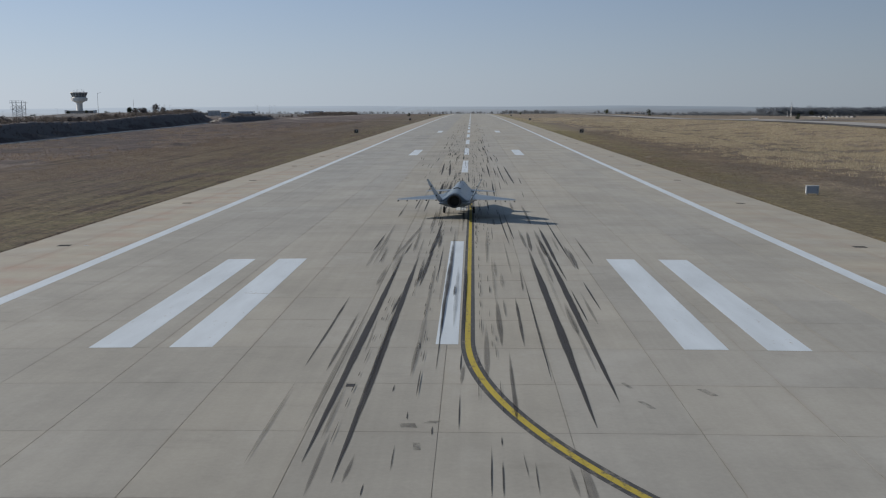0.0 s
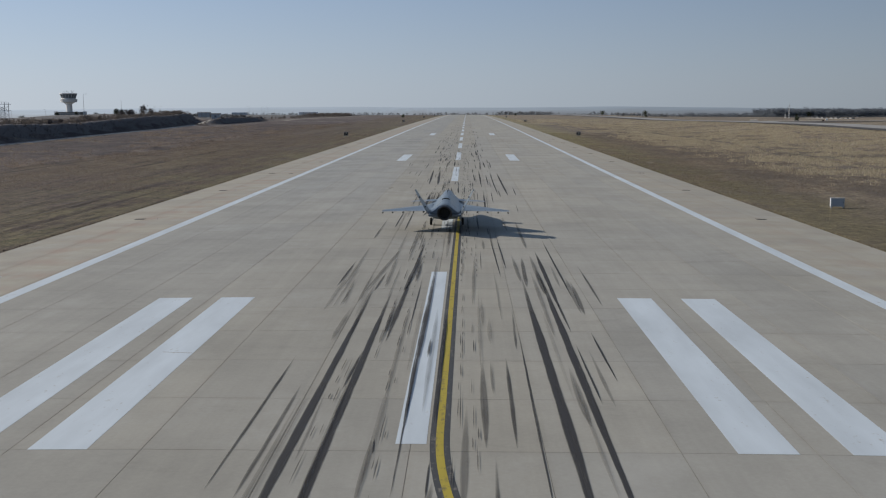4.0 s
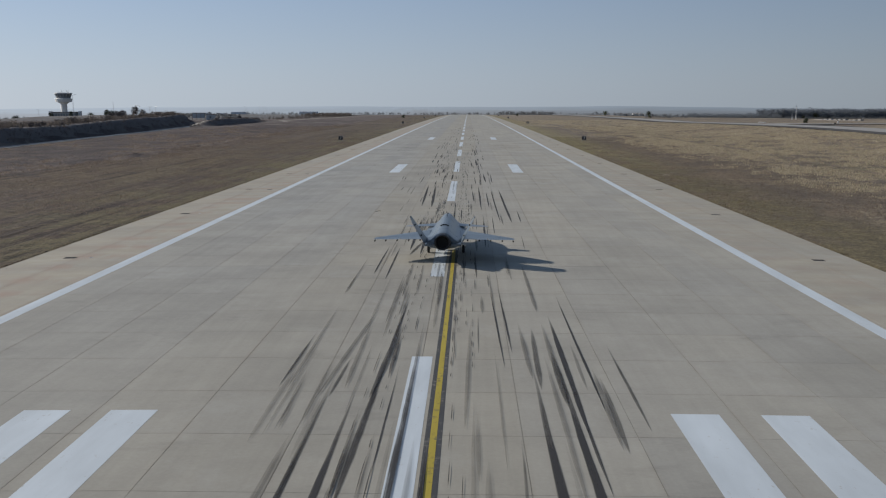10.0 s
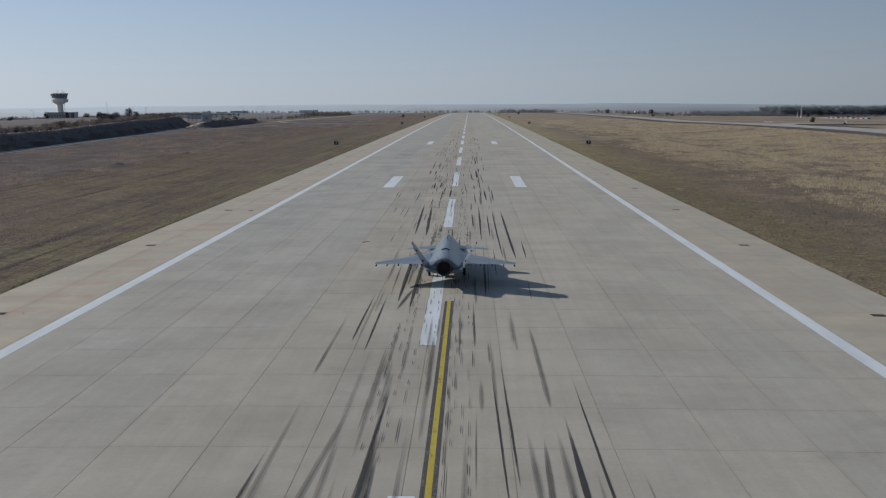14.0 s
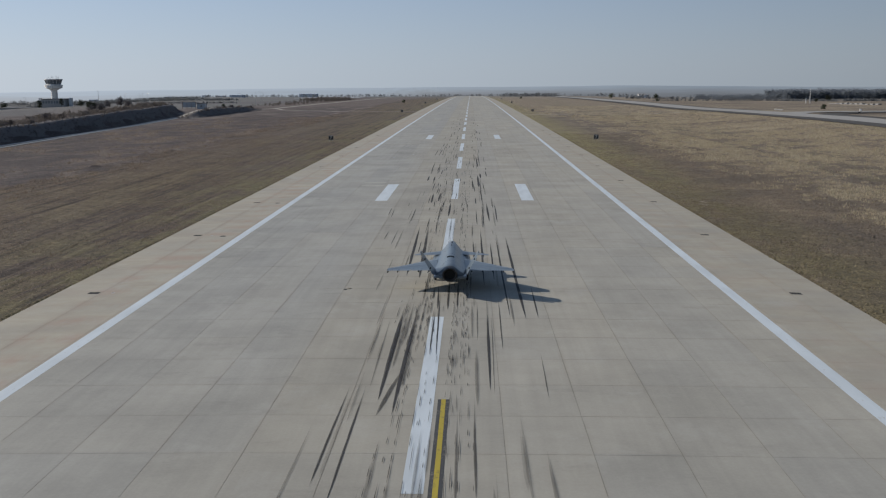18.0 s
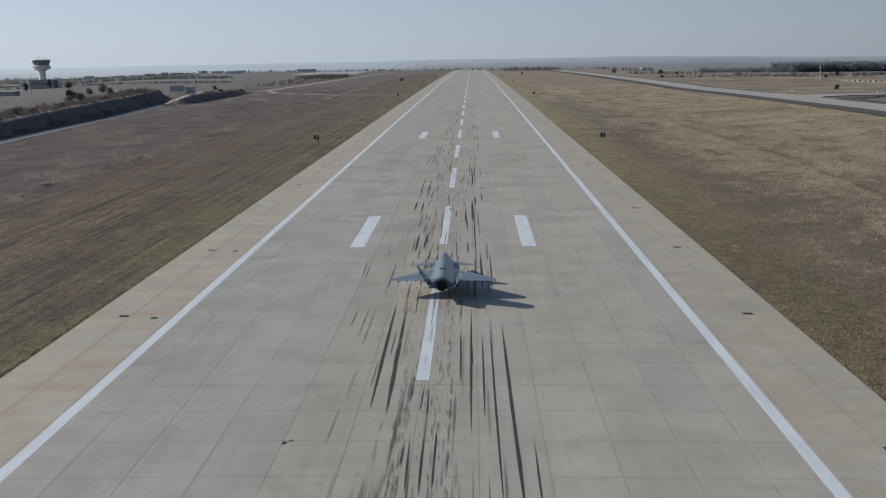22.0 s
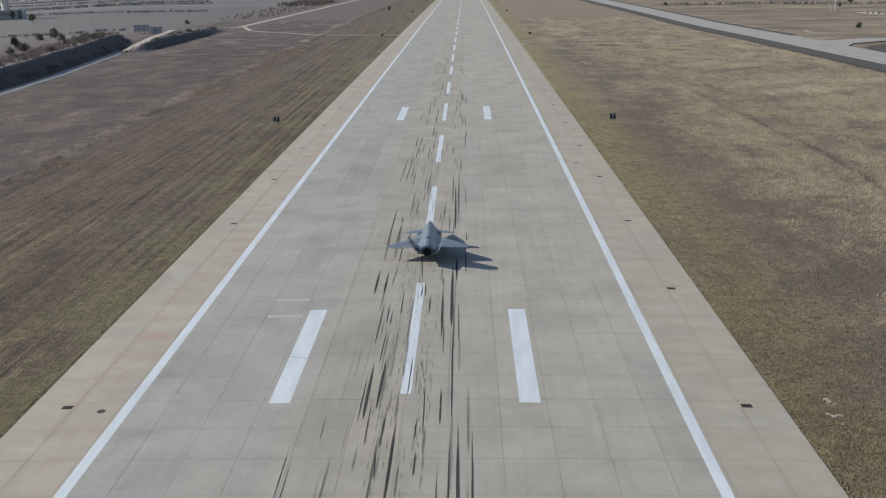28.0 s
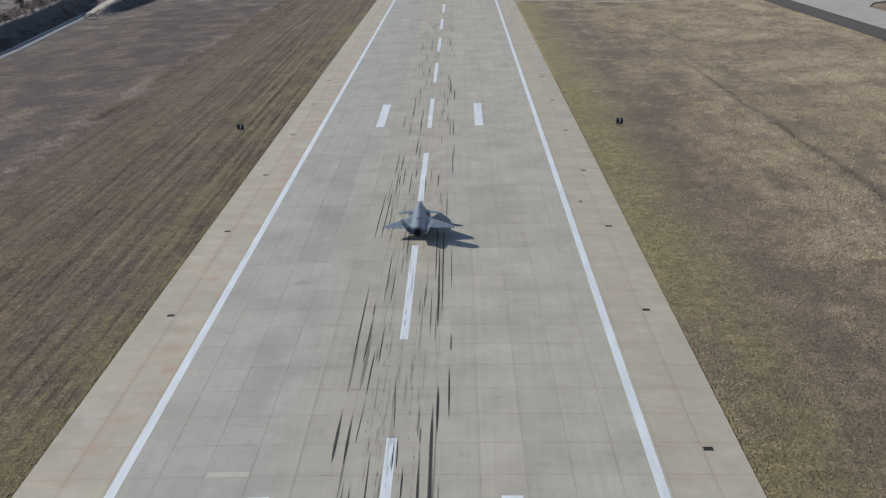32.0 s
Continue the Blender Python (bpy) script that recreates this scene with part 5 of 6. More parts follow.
plants = [
    plant("shrub", "dark leafless thicket shrub on the bank", "shrub", "bank shrubs", 2.0, 4.0, M_BUSH, 22, 26, .20, 1, .07),
    plant("shrub", "low brown scrub bush on the bank", "shrub", "bank shrubs", 1.3, 3.4, M_BUSH, 18, 24, .18, 2, .05),
    plant("tree", "small dark bare-branched tree on the bank", "tree", "bank trees", 5.2, 4.6, M_BUSH, 26, 30, .22, 3, .14),
    plant("tree", "rounded dark green tree", "tree", "field trees", 6.5, 6.0, M_LEAF, 32, 36, .26, 4, .2),
    plant("tree", "tall slim dark conifer", "tree", "field trees", 8.0, 4.0, M_LEAF, 34, 30, .26, 5, .18)]
plants.append(plant("bush", "small round dark evergreen bush", "bush", "field bushes", 2.8, 3.2, M_LEAF, 24, 30, .2, 6, .08))
plants.append(plant("tree", "low bare dark tree on the bank", "tree", "bank trees", 3.4, 3.6, M_BUSH, 24, 26, .2, 7, .1))
taken = [False] * 7
rp = random.Random(21)


def put_plant(kind, x, y, scale=1.0):
    m = pose(x, y, ground_z(x, y) - 0.05, 0, 0, rp.uniform(0, 360)) 
    if not taken[kind]:
        taken[kind] = True
        plants[kind].matrix_basis = m
        return plants[kind]
    return copy_thing(plants[kind], m)


for k in range(44):
    y = rp.uniform(200, 548)
    s = rp.choice((rp.uniform(11, 16), rp.uniform(12, 18), rp.uniform(14, 24)))
    put_plant(1 if k else 0, canal_x(y) - s, y)
for k in range(5):
    y = rp.uniform(440, 545)
    put_plant(rp.choice((2, 6, 6)), canal_x(y) - rp.uniform(19, 36), y)
for k in range(8):
    a = rp.uniform(-1, 1)
    y = 628 + a * 70
    put_plant(1, -148.5 + rp.uniform(-2.5, 2.5), y - 32)
for x, y, kind in ((-222, 300, 5), (-232, 330, 3), (-190, 487, 5), (-181, 470, 5), (-338, 832, 3), (-194, 761, 5), (-300, 560, 3), (-360, 800, 4), (-420, 860, 3), (-376, 880, 4), (-280, 620, 5),
                   (226, 622, 5), (331, 928, 5), (216, 1120, 3), (196, 1008, 5), (500, 960, 3), (380, 1030, 3), (182, 1240, 3), (-66, 980, 5), (70, 1300, 5)):
    put_plant(kind, x, y)


for kind, spot in enumerate(((-176, 330), (-178, 350), (-186, 520), (-260, 640), (-372, 842), (-205, 700), (-182, 505))):
    if not taken[kind]:
        put_plant(kind, *spot)


def woods(name, label, x0, x1, y0, y1, count, hmin, hmax, material, seed, thin=1.0, dense=8, leaf=.14, lined=False):
    """Far trees in one body: trunks and clumped crowns with a broken top line."""
    rnd = random.Random(seed)
    vs, fs = [], []
    for k in range(count):
        x, y = rnd.uniform(x0, x1), rnd.uniform(y0, y1)
        if lined:
            x += canal_x(y)
        if noise.noise(Vector((x * 0.008, y * 0.008, seed))) < -0.35 * thin:
            continue
        g = ground_z(x, y)
        h = rnd.uniform(hmin, hmax)
        w = h * rnd.uniform(0.55, 0.9)
        i = len(vs)
        vs += [(x - .2, y, g - 1), (x + .2, y, g - 1), (x, y, g + h * .7)]
        fs.append((i, i + 1, i + 2))
        for c in range(7):
            a = rnd.uniform(0, 6.28)
            leaf_quads(rnd, (x + w * .32 * math.cos(a), y + w * .32 * math.sin(a), g + h * rnd.uniform(.05, .92)), w * .40, dense, w * leaf, vs, fs)
    return tagged(sheet(name, vs, fs, material), label, "woods", kind="stuff")


woods("woods", "dark winter woods across the airfield", 505, 1150, 1560, 1650, 2000, 12, 15, M_WOODS, 3, 3.0, 18, .095)
woods("woods", "distant hazy tree belt", 375, 640, 1580, 1660, 420, 5, 9, M_WOODS, 4, 1.2, 16, .08)
woods("woods", "far scattered trees and hedges", -1500, 300, 1950, 2200, 700, 3, 6, M_FARWOOD, 6, 1.2)
woods("hedge", "dark field hedge lines", -520, -200, 652, 655, 520, 1.0, 2.0, M_FARWOOD, 8, 9.0)
woods("hedge", "dark field hedge lines", -700, -300, 1236, 1240, 700, 1.4, 2.6, M_FARWOOD, 9, 9.0)
woods("hedge", "dark field hedge lines", -620, -330, 1330, 1334, 520, 1.4, 2.6, M_FARWOOD, 10, 9.0)
woods("hedge", "dark field hedge lines", -900, -240, 990, 993, 900, 1.2, 2.4, M_FARWOOD, 11, 9.0)
woods("hedge", "dark hedge over a low rise", -880, -480, 1690, 1695, 520, 1.8, 3.2, M_FARWOOD, 17, 9.0)
woods("hedge", "dark hedge on a gentle slope", -800, -420, 1500, 1504, 560, 1.6, 2.8, M_FARWOOD, 18, 9.0)

woods("scrub", "low bare shrubs thick along the bank top", -20, -8.5, 170, 572, 640, .8, 2.3, M_SHRUB, 21, 9.0, 9, .12, True)
woods("scrub", "low bare shrubs on the bank slope", -9, -4, 150, 560, 520, .4, 1.0, M_SHRUB, 22, 9.0, 7, .14, True)
woods("scrub", "low bare shrubs on the mound", -152.5, -144, 508, 672, 260, .4, 1.2, M_SHRUB, 23, 9.0, 7, .14)
woods("scrub", "dark scrub on a far mound", -200, -152, 1110, 1280, 260, 2.0, 4.5, M_SHRUB, 24, 9.0, 8, .14)
woods("scrub", "dark scrub along the far track", -190, -150, 820, 1100, 170, .8, 2.2, M_SHRUB, 25, 9.0, 8, .14)
woods("hedge", "hazy hedge line across far fields", 190, 620, 1010, 1014, 420, 1.4, 2.8, M_FARWOOD, 14, 1.2)
woods("hedge", "hazy hedge line across far fields", 200, 900, 1240, 1246, 600, 2, 4.5, M_FARWOOD, 15, 1.0)
woods("woods", "far low copses in the haze", 60, 330, 1750, 1850, 260, 4, 7, M_FARWOOD, 16, .5)

# scrub clothing the bank's slope and the mound
rs = random.Random(31)


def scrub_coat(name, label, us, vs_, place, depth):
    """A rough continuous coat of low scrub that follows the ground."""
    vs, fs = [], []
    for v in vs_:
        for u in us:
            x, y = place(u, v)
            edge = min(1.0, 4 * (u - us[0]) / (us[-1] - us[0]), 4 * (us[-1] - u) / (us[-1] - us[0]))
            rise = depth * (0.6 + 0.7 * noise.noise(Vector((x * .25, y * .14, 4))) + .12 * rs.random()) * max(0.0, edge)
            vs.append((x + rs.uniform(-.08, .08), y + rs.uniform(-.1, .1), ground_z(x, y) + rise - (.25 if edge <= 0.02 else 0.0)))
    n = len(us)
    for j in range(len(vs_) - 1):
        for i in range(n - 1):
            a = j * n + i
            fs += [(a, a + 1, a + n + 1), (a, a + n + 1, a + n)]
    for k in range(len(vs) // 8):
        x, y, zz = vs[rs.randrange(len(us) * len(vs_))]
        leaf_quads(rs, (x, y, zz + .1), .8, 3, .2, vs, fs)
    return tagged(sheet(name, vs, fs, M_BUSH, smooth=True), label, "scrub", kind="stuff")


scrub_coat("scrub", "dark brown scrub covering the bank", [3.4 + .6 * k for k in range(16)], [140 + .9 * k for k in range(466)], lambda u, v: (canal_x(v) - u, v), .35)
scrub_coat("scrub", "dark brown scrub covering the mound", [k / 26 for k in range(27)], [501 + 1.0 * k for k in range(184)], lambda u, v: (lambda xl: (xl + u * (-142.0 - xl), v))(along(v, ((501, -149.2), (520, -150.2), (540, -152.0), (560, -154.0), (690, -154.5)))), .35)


def trodden(x, y):
    """Short bare ground round the foot of each distance sign."""
    return any(-1.2 < x - sx < 3.6 and -2.2 < y - 302.1 < 1.4 for sx in (-40.5, 40.4))


def tufts(name, label, material, areas, size, seed, clear=0.0, spread=.3, per=6, soft=.25, lumpy=0.0):
    """Bunches of thin standing blades where the sward is rank."""
    rnd = random.Random(seed)
    vs, fs = [], []
    for x0, x1, y0, y1, count in areas:
        for k in range(count):
            x, y = rnd.uniform(x0, x1), rnd.uniform(y0, y1)
            if trodden(x, y) or rank(x, y) * (1 - lumpy) + lumpy * 3.0 * noise.noise(Vector((x * .55, y * .40, 11))) < clear + rnd.uniform(-soft, soft):
                continue
            g = ground_z(x, y) - .02
            full = rnd.uniform(.6, 1.4)
            for _ in range(per):
                px, py = x + rnd.gauss(0, spread) * full, y + rnd.gauss(0, spread) * full
                h = size * full * rnd.uniform(.6, 1.3)
                a = rnd.uniform(0, 6.28)
                dx, dy = math.cos(a) * h * .16, math.sin(a) * h * .16
                lx, ly = rnd.uniform(-.4, .4) * h, rnd.uniform(-.4, .4) * h
                i = len(vs)
                vs += [(px - dx, py - dy, g), (px + dx, py + dy, g), (px + lx, py + ly, g + h)]
                fs.append((i, i + 1, i + 2))
    return tagged(sheet(name, vs, fs, material), label, "grass", kind="stuff")


def clods(name, label, areas, seed):
    """Low uneven tussocks and drawn-out ridges of the sward's own earth and grass."""
    rnd = random.Random(seed)
    vs, fs, own = [], [], []
    for x0, x1, y0, y1, count, size, draw, tall in areas:
        for k in range(count):
            x, y = rnd.uniform(x0, x1), rnd.uniform(y0, y1)
            if trodden(x, y) or y < y0 + 60 and rnd.random() > (y - y0) / 60:
                continue
            r, g, n = size * rnd.uniform(.45, 1.35), ground_z(x, y), 6
            long = r * draw * rnd.uniform(.6, 1.5)
            h, a0 = r * tall * rnd.uniform(.6, 1.4), rnd.uniform(0, 6.28)
            i = len(vs)
            for q in range(n):
                a = a0 + 6.283 * q / n
                rr = rnd.uniform(.7, 1.25)
                vs.append((x + rr * r * math.cos(a), y + rr * long * math.sin(a), g - .03))
            vs.append((x + rnd.uniform(-.3, .3) * r, y + rnd.uniform(-.3, .3) * long, g + h))
            fs.extend((i + q, i + (q + 1) % n, i + n) for q in range(n))
            own += [rank(x, y) + .2] * (n + 1)
    ob = tagged(sheet(name, vs, fs, M_SOIL), label, "grass", kind="stuff")
    ob.data.attributes.new("rank", "FLOAT", "POINT").data.foreach_set("value", own)
    return ob


clods("tussocks", "small brown and olive grass tussocks", ((-70, -31.9, 60, 430, 22000, .13, 2.2, .24), (-128, -66, 120, 560, 22000, .26, 1.3, .24), (31.8, 64, 60, 340, 60000, .15, 1.2, .45), (58, 136, 110, 560, 40000, .26, 1.2, .40), (-32.3, -31.75, -10, 360, 2600, .13, 1.5, .55), (31.55, 32.2, -10, 360, 3200, .14, 1.5, .55)), 41)
tufts("grass", "pale dry straw grass tufts", M_STRAW, ((50, 136, 80, 330, 52000), (48, 134, 330, 540, 20000), (34, 134, 540, 760, 9000)), .31, 12, 0.04, .27, 6, .12, .4)
tufts("grass", "low brown weeds in the rough field", M_TUFT, ((-130, -66, 130, 520, 26000),), .28, 13, -.1)
tufts("grass", "low dry grass in the mown strip", M_TUFT, ((-70, -32, 90, 330, 26000), (32, 56, 90, 290, 30000)), .15, 15, -.7, .18, 4)
tufts("grass", "short grass overhanging the pavement edge", M_TUFT, ((-32.2, -31.7, 0, 360, 3000), (31.5, 32.0, 0, 360, 3000)), .11, 14, -.9, .16, 5)


# ---- buildings and masts ----
def control_tower():
    t = tagged(new("control_tower", None), "white airport control tower with a flared glass cab", "control tower")
    b = bmesh.new()
    lathe(b, [(3.3, -2), (3.1, 4), (3.0, 16)], "z", 20)
    part("shaft", b, M_WALL, t, "", True)
    b = bmesh.new()
    lathe(b, [(3.0, 15.3), (5.4, 16.9), (7.6, 17.3), (8.2, 20.2), (7.0, 20.5), (6.5, 20.6), (6.5, 21.0), (0, 21.0)], "z", 16)
    part("gallery", b, M_WALL, t)
    b = bmesh.new()
    lathe(b, [(6.5, 21.0), (7.9, 25.1)], "z", 16)
    cab = part("cab_glass", b, M_GLASS, t, "dark outward-leaning cab glazing")
    for k in range(16):
        a = 2 * math.pi * k / 16
        b = bmesh.new()
        tube(b, (6.55 * math.cos(a), 6.55 * math.sin(a), 21.0), (7.95 * math.cos(a), 7.95 * math.sin(a), 25.1), .13, None, 6)
        part("mullion", b, M_WALL, cab)
    b = bmesh.new()
    lathe(b, [(0, 26.3), (6.6, 26.2), (8.3, 25.9), (8.3, 25.1), (0, 25.0)], "z", 16)
    roof = part("roof", b, M_WALL, t)
    for k in range(16):
        b = bmesh.new()
        a = k * 2.4
        tube(b, (4.8 * math.cos(a), 4.8 * math.sin(a), 26.0), (4.8 * math.cos(a), 4.8 * math.sin(a), 27.0 + (k % 3)), .08, None, 5)
        part("antenna", b, M_STEEL, roof)
    for k in range(14):
        a = 2 * math.pi * k / 14
        b = bmesh.new()
        tube(b, (7.7 * math.cos(a), 7.7 * math.sin(a), 20.2), (7.7 * math.cos(a), 7.7 * math.sin(a), 21.4), .05, None, 5)
        part("rail_post", b, M_STEEL, t)
    b = bmesh.new()
    box(b, -10, 13, -7, 7, -3, 7.2, .1)
    block = part("base_block", b, M_WALLD, t)
    for k in range(8):
        b = bmesh.new()
        box(b, -8.6 + k * 2.6, -6.9 + k * 2.6, -7.06, -6.95, 3.2, 5.6)
        part("window", b, M_GLASS, block)
    b = bmesh.new()
    box(b, -10.4, 13.4, -7.4, 7.4, 7.2, 7.7, .05)
    part("parapet", b, M_ROOFC, block)
    for s in (-13.5, 15.5):
        b = bmesh.new()
        box(b, s - 1.2, s + 1.2, -2, 2, -3, 8.2, .1)
        part("stair_block", b, M_WALL, t)
    return t


tower = control_tower()
tower.matrix_basis = pose(-394, 907, ground_z(-394, 907) + 0.3)


def house(name, label, x, y, w, d, h, wall, roof_m, storeys=1, turn=0.0, flat=True, cat="building", group=""):
    ob = tagged(new(name, None), label, cat, group)
    b = bmesh.new()
    box(b, -w / 2, w / 2, -d / 2, d / 2, -3, h)
    body = part("wall", b, wall, ob)
    b = bmesh.new()
    if flat:
        box(b, -w / 2 - .3, w / 2 + .3, -d / 2 - .3, d / 2 + .3, h, h + .45)
    else:
        r = [b.verts.new(p) for p in ((-w / 2 - .4, -d / 2 - .5, h), (w / 2 + .4, -d / 2 - .5, h), (w / 2 + .4, d / 2 + .5, h), (-w / 2 - .4, d / 2 + .5, h), (-w / 2 - .4, 0, h + d * .3), (w / 2 + .4, 0, h + d * .3))]
        for f in ((0, 1, 5, 4), (2, 3, 4, 5), (0, 4, 3), (1, 2, 5), (3, 2, 1, 0)):
            b.faces.new([r[q] for q in f])
    part("roof", b, roof_m, ob)
    n = max(1, int(w / 3.2))
    for s in range(storeys):
        for k in range(n):
            cx = -w / 2 + (k + .5) * w / n
            z = h * (s + .5) / storeys
            b = bmesh.new()
            box(b, cx - .65, cx + .65, -d / 2 - .05, -d / 2 + .05, z - .6, z + .7)
            part("window", b, M_GLASS, body)
    ob.matrix_basis = pose(x, y, ground_z(x, y), 0, 0, turn)
    return ob


def entrance_board(x, y, turn):
    """A row of pale panels between brown posts at the end of the dirt road."""
    ob = tagged(new("entrance_board", None), "pale panels between rust-brown posts beside the dirt road", "signboard")
    for k in range(4):
        b = bmesh.new()
        px = -4.2 + 2.8 * k
        box(b, px - .12, px + .12, -.12, .12, -1, 4.4)
        part("post", b, M_RUST, ob)
    for k in range(3):
        b = bmesh.new()
        box(b, -4.1 + 2.8 * k, -1.5 + 2.8 * k, -.17, -.13, 1.2, 4.3, .02)
        part("panel", b, M_BLUEHUT, ob)
    b = bmesh.new()
    box(b, -4.5, 4.5, -.3, .3, 4.4, 4.7, .03)
    part("roof", b, M_RUST, ob)
    ob.matrix_basis = pose(x, y, ground_z(x, y), 0, 0, turn)
    return ob


entrance_board(-178.5, 618, 4)
house("container_hut", "pale blue metal hut beside the dirt road", -170.5, 619, 5.6, 3, 3.4, M_BLUEHUT, M_ROOFC, cat="hut")
house("hangar", "large pale hangar far across the field", -352, 2080, 38, 24, 6.5, M_TOWN, M_TOWN, cat="hangar")
house("low_building", "low grey building behind the bank", -330, 700, 22, 9, 4.0, M_WALLD, M_ROOFC)
house("low_building", "low grey building behind the bank", -372, 690, 14, 9, 3.4, M_WALLD, M_ROOFC)
rb = random.Random(5)
for x, y, w, h, st in ((-735, 2200, 20, 13, 4), (-705, 2215, 12, 15, 5), (-670, 2195, 26, 11, 3), (-620, 2230, 18, 12, 4), (-580, 2210, 22, 8, 2), (-540, 2240, 30, 7, 2), (-820, 2230, 24, 9, 3), (-900, 2260, 20, 10, 3), (-430, 1760, 26, 6, 1)):
    house("town_block", "distant pale town building", x, y, w, 12, h * .62, M_TOWN, M_TOWN, max(1, st - 1), group="town blocks")
for x, y, w, h in ((356, 1992, 16, 6), (368, 1995, 8, 4)):
    house("farm_building", "small distant white building among fields", x, y, w, 8, h, M_WALL, M_WALLD, 1, rb.uniform(-15, 15), False, group="farm buildings")


def mast(x, y, h, kind):
    ob = tagged(new("lattice_mast", None), "slim white lattice radio mast", "mast", "masts")
    for sx, sy in ((-.5, -.4), (.5, -.4), (0, .5)):
        b = bmesh.new()
        tube(b, (sx, sy, -1), (sx * .3, sy * .3, h), .12, .07, 6)
        part("leg", b, M_WALL, ob)
    for k in range(int(h / 1.2)):
        b = bmesh.new()
        z = k * 1.2
        q = 1 - .7 * z / h
        tube(b, (-.5 * q, -.4 * q, z), (.5 * q, -.4 * q, z + 1.1), .05, None, 5)
        tube(b, (.5 * q, -.4 * q, z), (0, .5 * q, z + 1.1), .05, None, 5)
        part("brace", b, M_STEEL, ob)
    b = bmesh.new()
    tube(b, (-1.2, 0, h * .93), (1.2, 0, h * .93), .06, None, 5)
    tube(b, (0, 0, h), (0, 0, h + 2), .06, .03, 5)
    part("antenna", b, M_STEEL, ob)
    ob.matrix_basis = pose(x, y, ground_z(x, y))
    return ob


mast(292, 835, 12, 0)
mast(289, 836, 5, 0)


def gantry(x, y):
    ob = tagged(new("lattice_platform", None), "steel lattice tower carrying two railed platforms", "lattice tower")
    for sx in (-2.4, 2.4):
        for sy in (-2.0, 2.0):
            b = bmesh.new()
            tube(b, (sx, sy, -1), (sx, sy, 8.6), .16, None, 6)
            part("leg", b, M_STEEL, ob)
    for z0 in (0.2, 2.4, 4.6):
        for sy in (-2.0, 2.0):
            b = bmesh.new()
            tube(b, (-2.4, sy, z0), (2.4, sy, z0 + 2.1), .09, None, 5)
            tube(b, (2.4, sy, z0), (-2.4, sy, z0 + 2.1), .09, None, 5)
            part("brace", b, M_STEEL, ob)
    for z0, w in ((4.5, 3.4), (7.6, 3.6)):
        b = bmesh.new()
        box(b, -w, w, -2.4, 2.4, z0, z0 + .18)
        deck = part("platform", b, M_STEEL, ob)
        for k in range(7):
            b = bmesh.new()
            xx = -w + k * w / 3
            tube(b, (xx, -2.35, z0 + .1), (xx, -2.35, z0 + 1.2), .05, None, 5)
            part("rail_post", b, M_STEEL, deck)
        b = bmesh.new()
        tube(b, (-w, -2.35, z0 + 1.2), (w, -2.35, z0 + 1.2), .05, None, 5)
        part("handrail", b, M_STEEL, deck)
    ob.matrix_basis = pose(x, y, ground_z(x, y))
    return ob


gantry(-229, 438)


def lamp_post(h):
    ob = tagged(new("lamp_post", None), "slim grey lamp post", "lamp post", "lamp posts")
    b = bmesh.new()
    tube(b, (0, 0, -1), (0, 0, h), .13, .07, 7)
    part("pole", b, M_STEEL, ob)
    b = bmesh.new()
    tube(b, (0, 0, h), (1.4, 0, h + .3), .06, .05, 6)
    arm = part("arm", b, M_STEEL, ob)
    b = bmesh.new()
    box(b, 1.2, 2.0, -.15, .15, h + .24, h + .36, .02)
    part("lamp_head", b, M_STEEL, arm)
    return ob


post = lamp_post(11)
spots = [(-205, 480), (-214, 560), (-228, 640), (-246, 720), (-268, 800), (-300, 880), (-330, 640), (-300, 520), (-352, 760), (-420, 840), (-470, 900), (-180, 760), (-200, 900), (-215, 1000), (-240, 1100)]
post.matrix_basis = pose(*spots[0], ground_z(*spots[0]))
for x, y in spots[1:]:
    copy_thing(post, pose(x, y, ground_z(x, y), 0, 0, rb.uniform(0, 360)))


def marker(x, y, h, material, label):
    ob = tagged(new("marker_post", None), label, "marker post", "taxiway markers")
    b = bmesh.new()
    tube(b, (0, 0, -.3), (0, 0, h * .55), .09, None, 8)
    part("stem", b, M_STEEL, ob)
    b = bmesh.new()
    box(b, -.45, .45, -.2, .2, h * .5, h, .04)
    part("head", b, material, ob)
    ob.matrix_basis = pose(x, y, ground_z(x, y))
    return ob


marker(204, 511, 1.7, M_WALL, "short white marker post beside the taxiway link")
marker(186, 468, 1.3, M_SIGN, "short black marker box beside the taxiway link")
for k in range(8):
    marker(181 + .5 * k, 564 + 3.4 * k, .8, M_WALL, "low white marker in a row across the grass")

# pale broken stones in the grass
for x, y, r in ((35.3, 146.9, .8), (35.7, 150.2, .7), (62, 240, .8)):
    rr = random.Random(int(x * 10))
    ob = tagged(new("stone_patch", None), "small scatter of pale broken stones in grass", "stones", "stone patches")
    for k in range(14):
        b = bmesh.new()
        bmesh.ops.create_icosphere(b, subdivisions=1, radius=rr.uniform(.07, .24))
        px, py = rr.gauss(0, r * .4), rr.gauss(0, r * .6)
        for v in b.verts:
            v.co = Vector((v.co.x * rr.uniform(.8, 1.3) + px, v.co.y + py, v.co.z * .3 + .02))
        part("stone", b, M_STONE, ob)
    ob.matrix_basis = pose(x, y, ground_z(x, y) + .02)

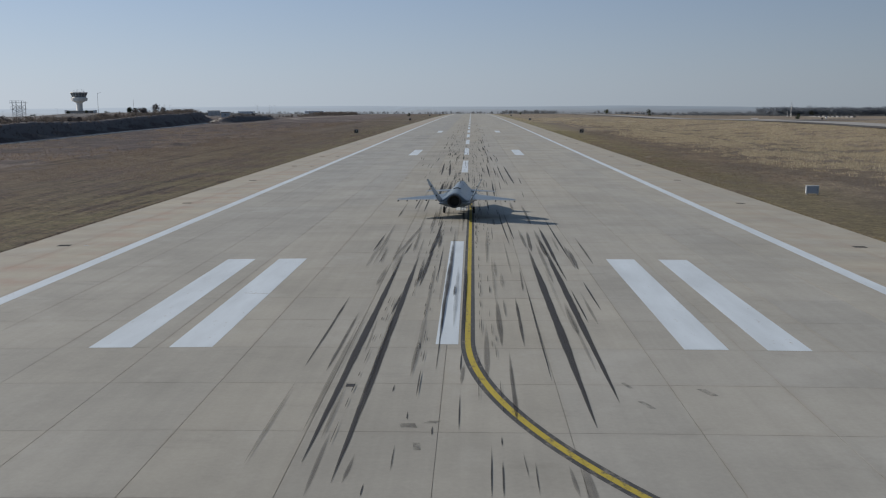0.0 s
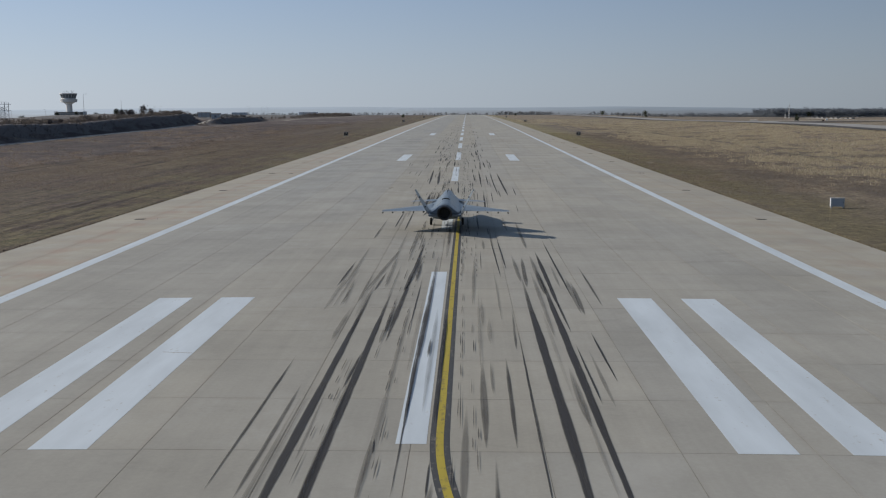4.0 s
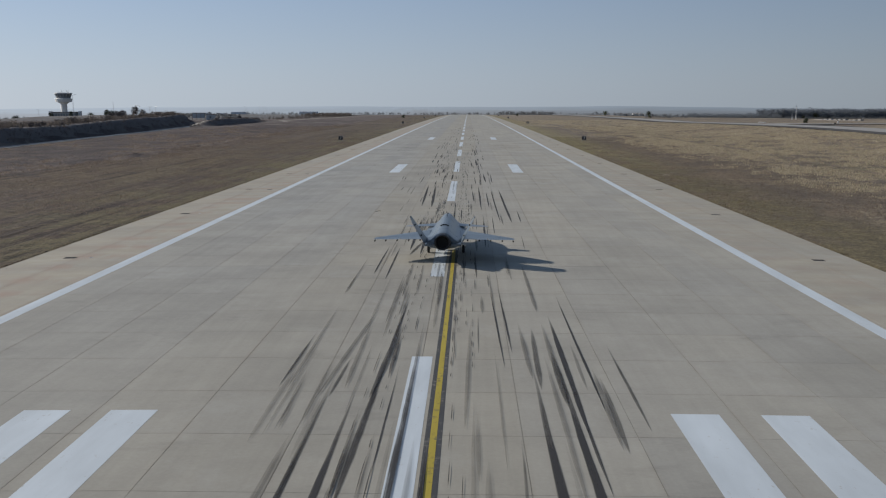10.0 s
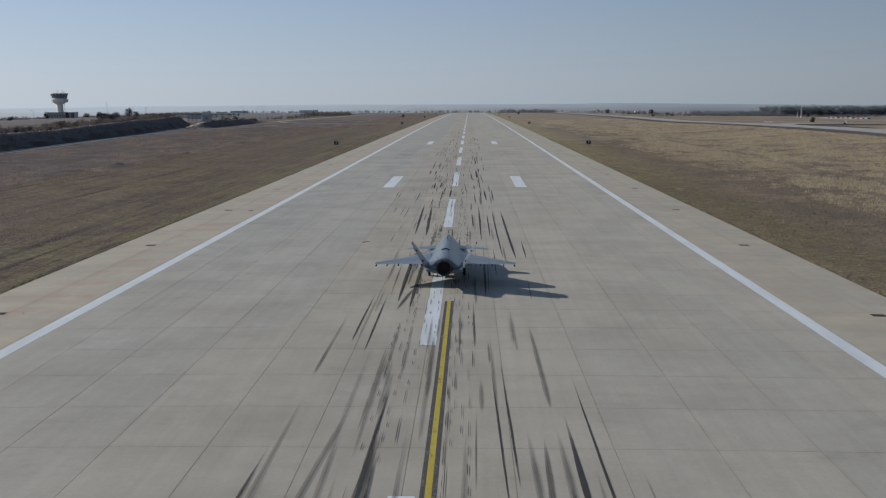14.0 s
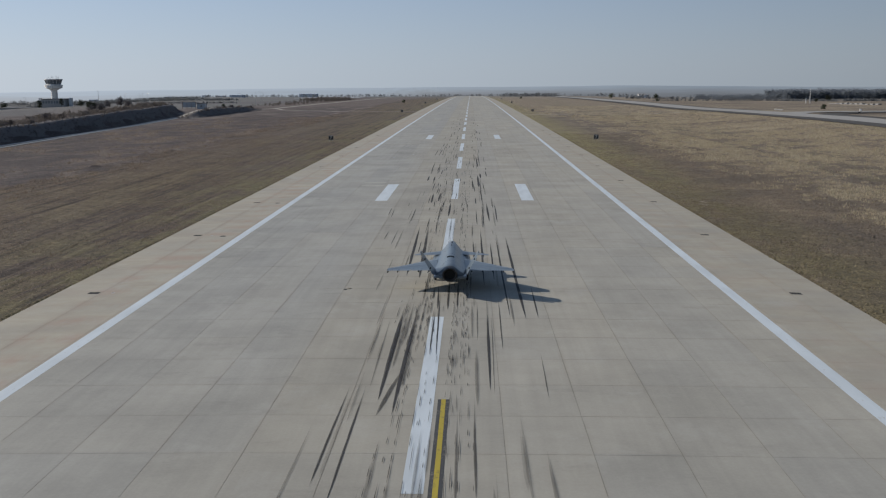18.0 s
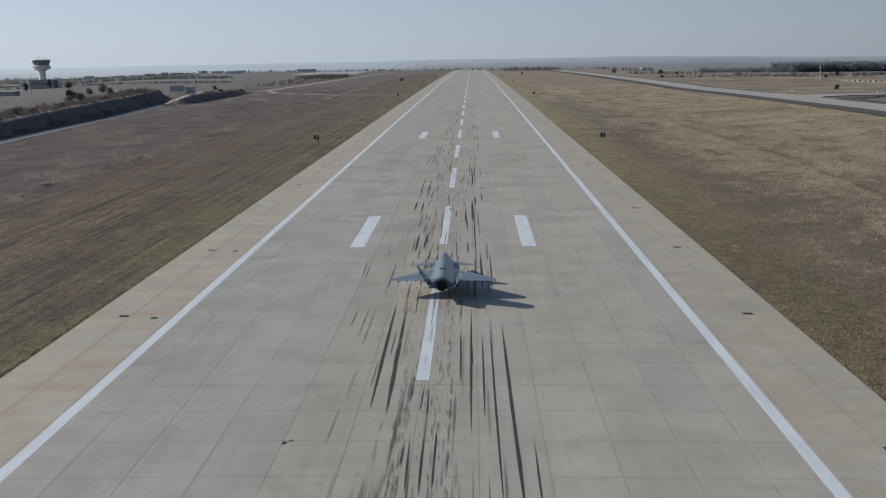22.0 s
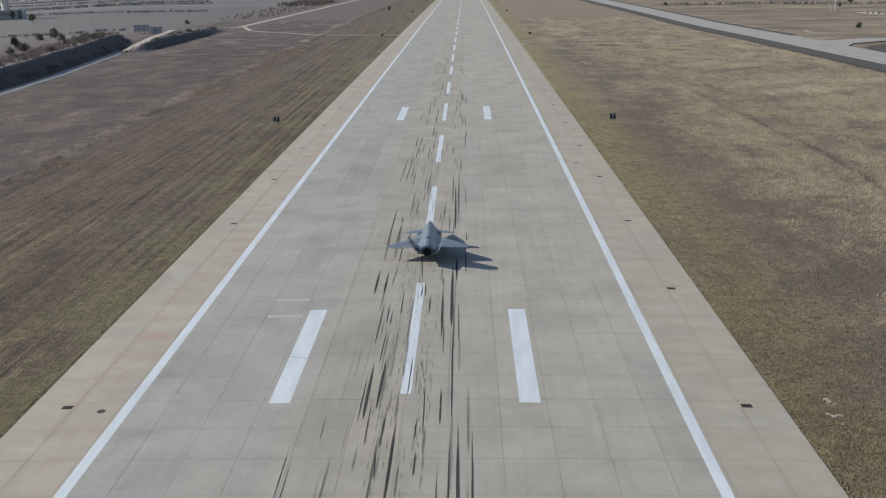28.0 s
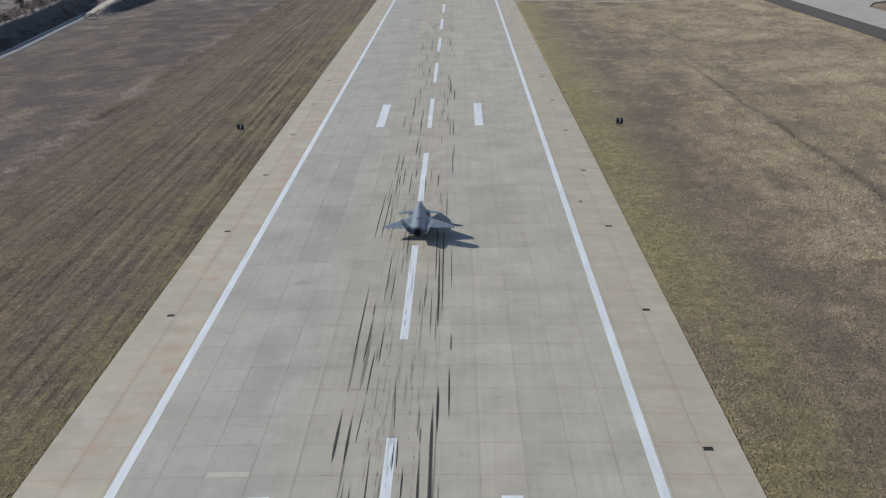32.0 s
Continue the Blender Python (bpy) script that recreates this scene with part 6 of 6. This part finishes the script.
wall = tagged(new("boundary_wall", None), "low white wall with grey stacks behind it", "wall")
b = bmesh.new()
box(b, -29, 29, -.2, .2, -1, .15, .02)
part("panel", b, M_WALLD, wall)
for k in range(9):
    b = bmesh.new()
    box(b, -26 + k * 6.2, -22.5 + k * 6.2, 3, 6, -1, .55 + .25 * (k % 3), .1)
    part("stack", b, M_ROOFC, wall, "grey covered stack")
wall.matrix_basis = pose(304, 775, ground_z(304, 775), 0, 0, -75)

# far land and low hills, glowing with painted haze, beyond everything that shifts
SKYLINE = ((-60, -14), (-27, -8), (-18, -2), (-9, 2.2), (-2, 1.6), (3, 1.8), (5.5, 2.8), (9, 6.2), (11, 5.0), (13.7, 1.4), (20, -4), (30, -8), (60, -12))
vs, fs = [], []
for k in range(361):
    a = radians(-60 + 120 * k / 360)
    top = along(math.degrees(a), SKYLINE) + 1.6 * noise.noise(Vector((a * 13, 0, 2))) + 1.0 * noise.noise(Vector((a * 40, 0, 3)))
    reach = 2500 + 1900 * smooth_step(-6, -2, math.degrees(a))
    top = 14 + (top - 14) * reach / 4400
    vs += [(reach * math.sin(a), reach * math.cos(a), -160), (reach * math.sin(a), reach * math.cos(a), top)]
    if k:
        fs.append((2 * k - 2, 2 * k, 2 * k + 1, 2 * k - 1))
tagged(sheet("backdrop", vs, fs, M_HILLS), "glowing backdrop of far land and low hills with blue haze painted in", "hills", kind="structure")

# ---- slabs ----
for w in sorted({round(b - a, 2) for a, b in cols}):
    me = slab_mesh(w)
    for x0, x1 in cols:
        if abs((x1 - x0) - w) < 0.01:
            for r in range(-3, 16):
                shared("slab", me, runway, pose(x0, PITCH * r, crown(x0), 0, -math.degrees(math.atan2(crown(x1) - crown(x0), x1 - x0)), 0))
vs, fs = [], []
for r in list(range(-24, -3)) + list(range(16, 91)):
    for x0, x1 in cols:
        i = len(vs)
        a, b, c, d = x0 + GAP, x1 - GAP, PITCH * r + GAP, PITCH * (r + 1) - GAP
        u, v, p, q = crest(c), crest(d), crown(x0), crown(x1)
        vs += [(a, c, u + p), (b, c, u + q), (b, d, v + q), (a, d, v + p), (a, c, u + p - .1), (b, c, u + q - .1), (b, d, v + q - .1), (a, d, v + p - .1)]
        fs += [(i, i + 1, i + 2, i + 3), (i, i + 4, i + 5, i + 1), (i + 1, i + 5, i + 6, i + 2), (i + 2, i + 6, i + 7, i + 3), (i + 3, i + 7, i + 4, i)]
tagged(sheet("slabs", vs, fs, M_SLABS, runway), kind="stuff")
vs, fs = [], []
for y0, y1 in zip([PITCH * 91] + far_rows[32:], far_rows[32:]):
    for x0, x1 in cols:
        i = len(vs)
        a, b = x0 + .015, x1 - .015
        p, q = crown(x0), crown(x1)
        vs += [(a, y0, crest(y0) + p), (b, y0, crest(y0) + q), (b, y1, crest(y1) + q), (a, y1, crest(y1) + p)]
        fs.append((i, i + 1, i + 2, i + 3))
tagged(sheet("slabs", vs, fs, M_SLABS, runway), kind="stuff")


# ---- what moves ----
def motions():
    run = ROLL
    walk(jet_drone, [(t, pose(x, y, 0, 0, 0, turn)) for t, x, y, turn in run])
    ts = [r[0] for r in run]
    # a smooth travel for the wheels, a key every frame
    key = np.arange(0, 32.0 + 1e-6, 1.0 / FPS)
    travel = np.interp(key, ts, [r[2] for r in run]) - run[0][2]
    for hub, x, y, r in jet_wheels:
        rows = []
        for t, s in zip(key, travel):
            rows.append((float(t), pose(x, y, r, -math.degrees(s / r))))
        walk(hub, rows)


motions()
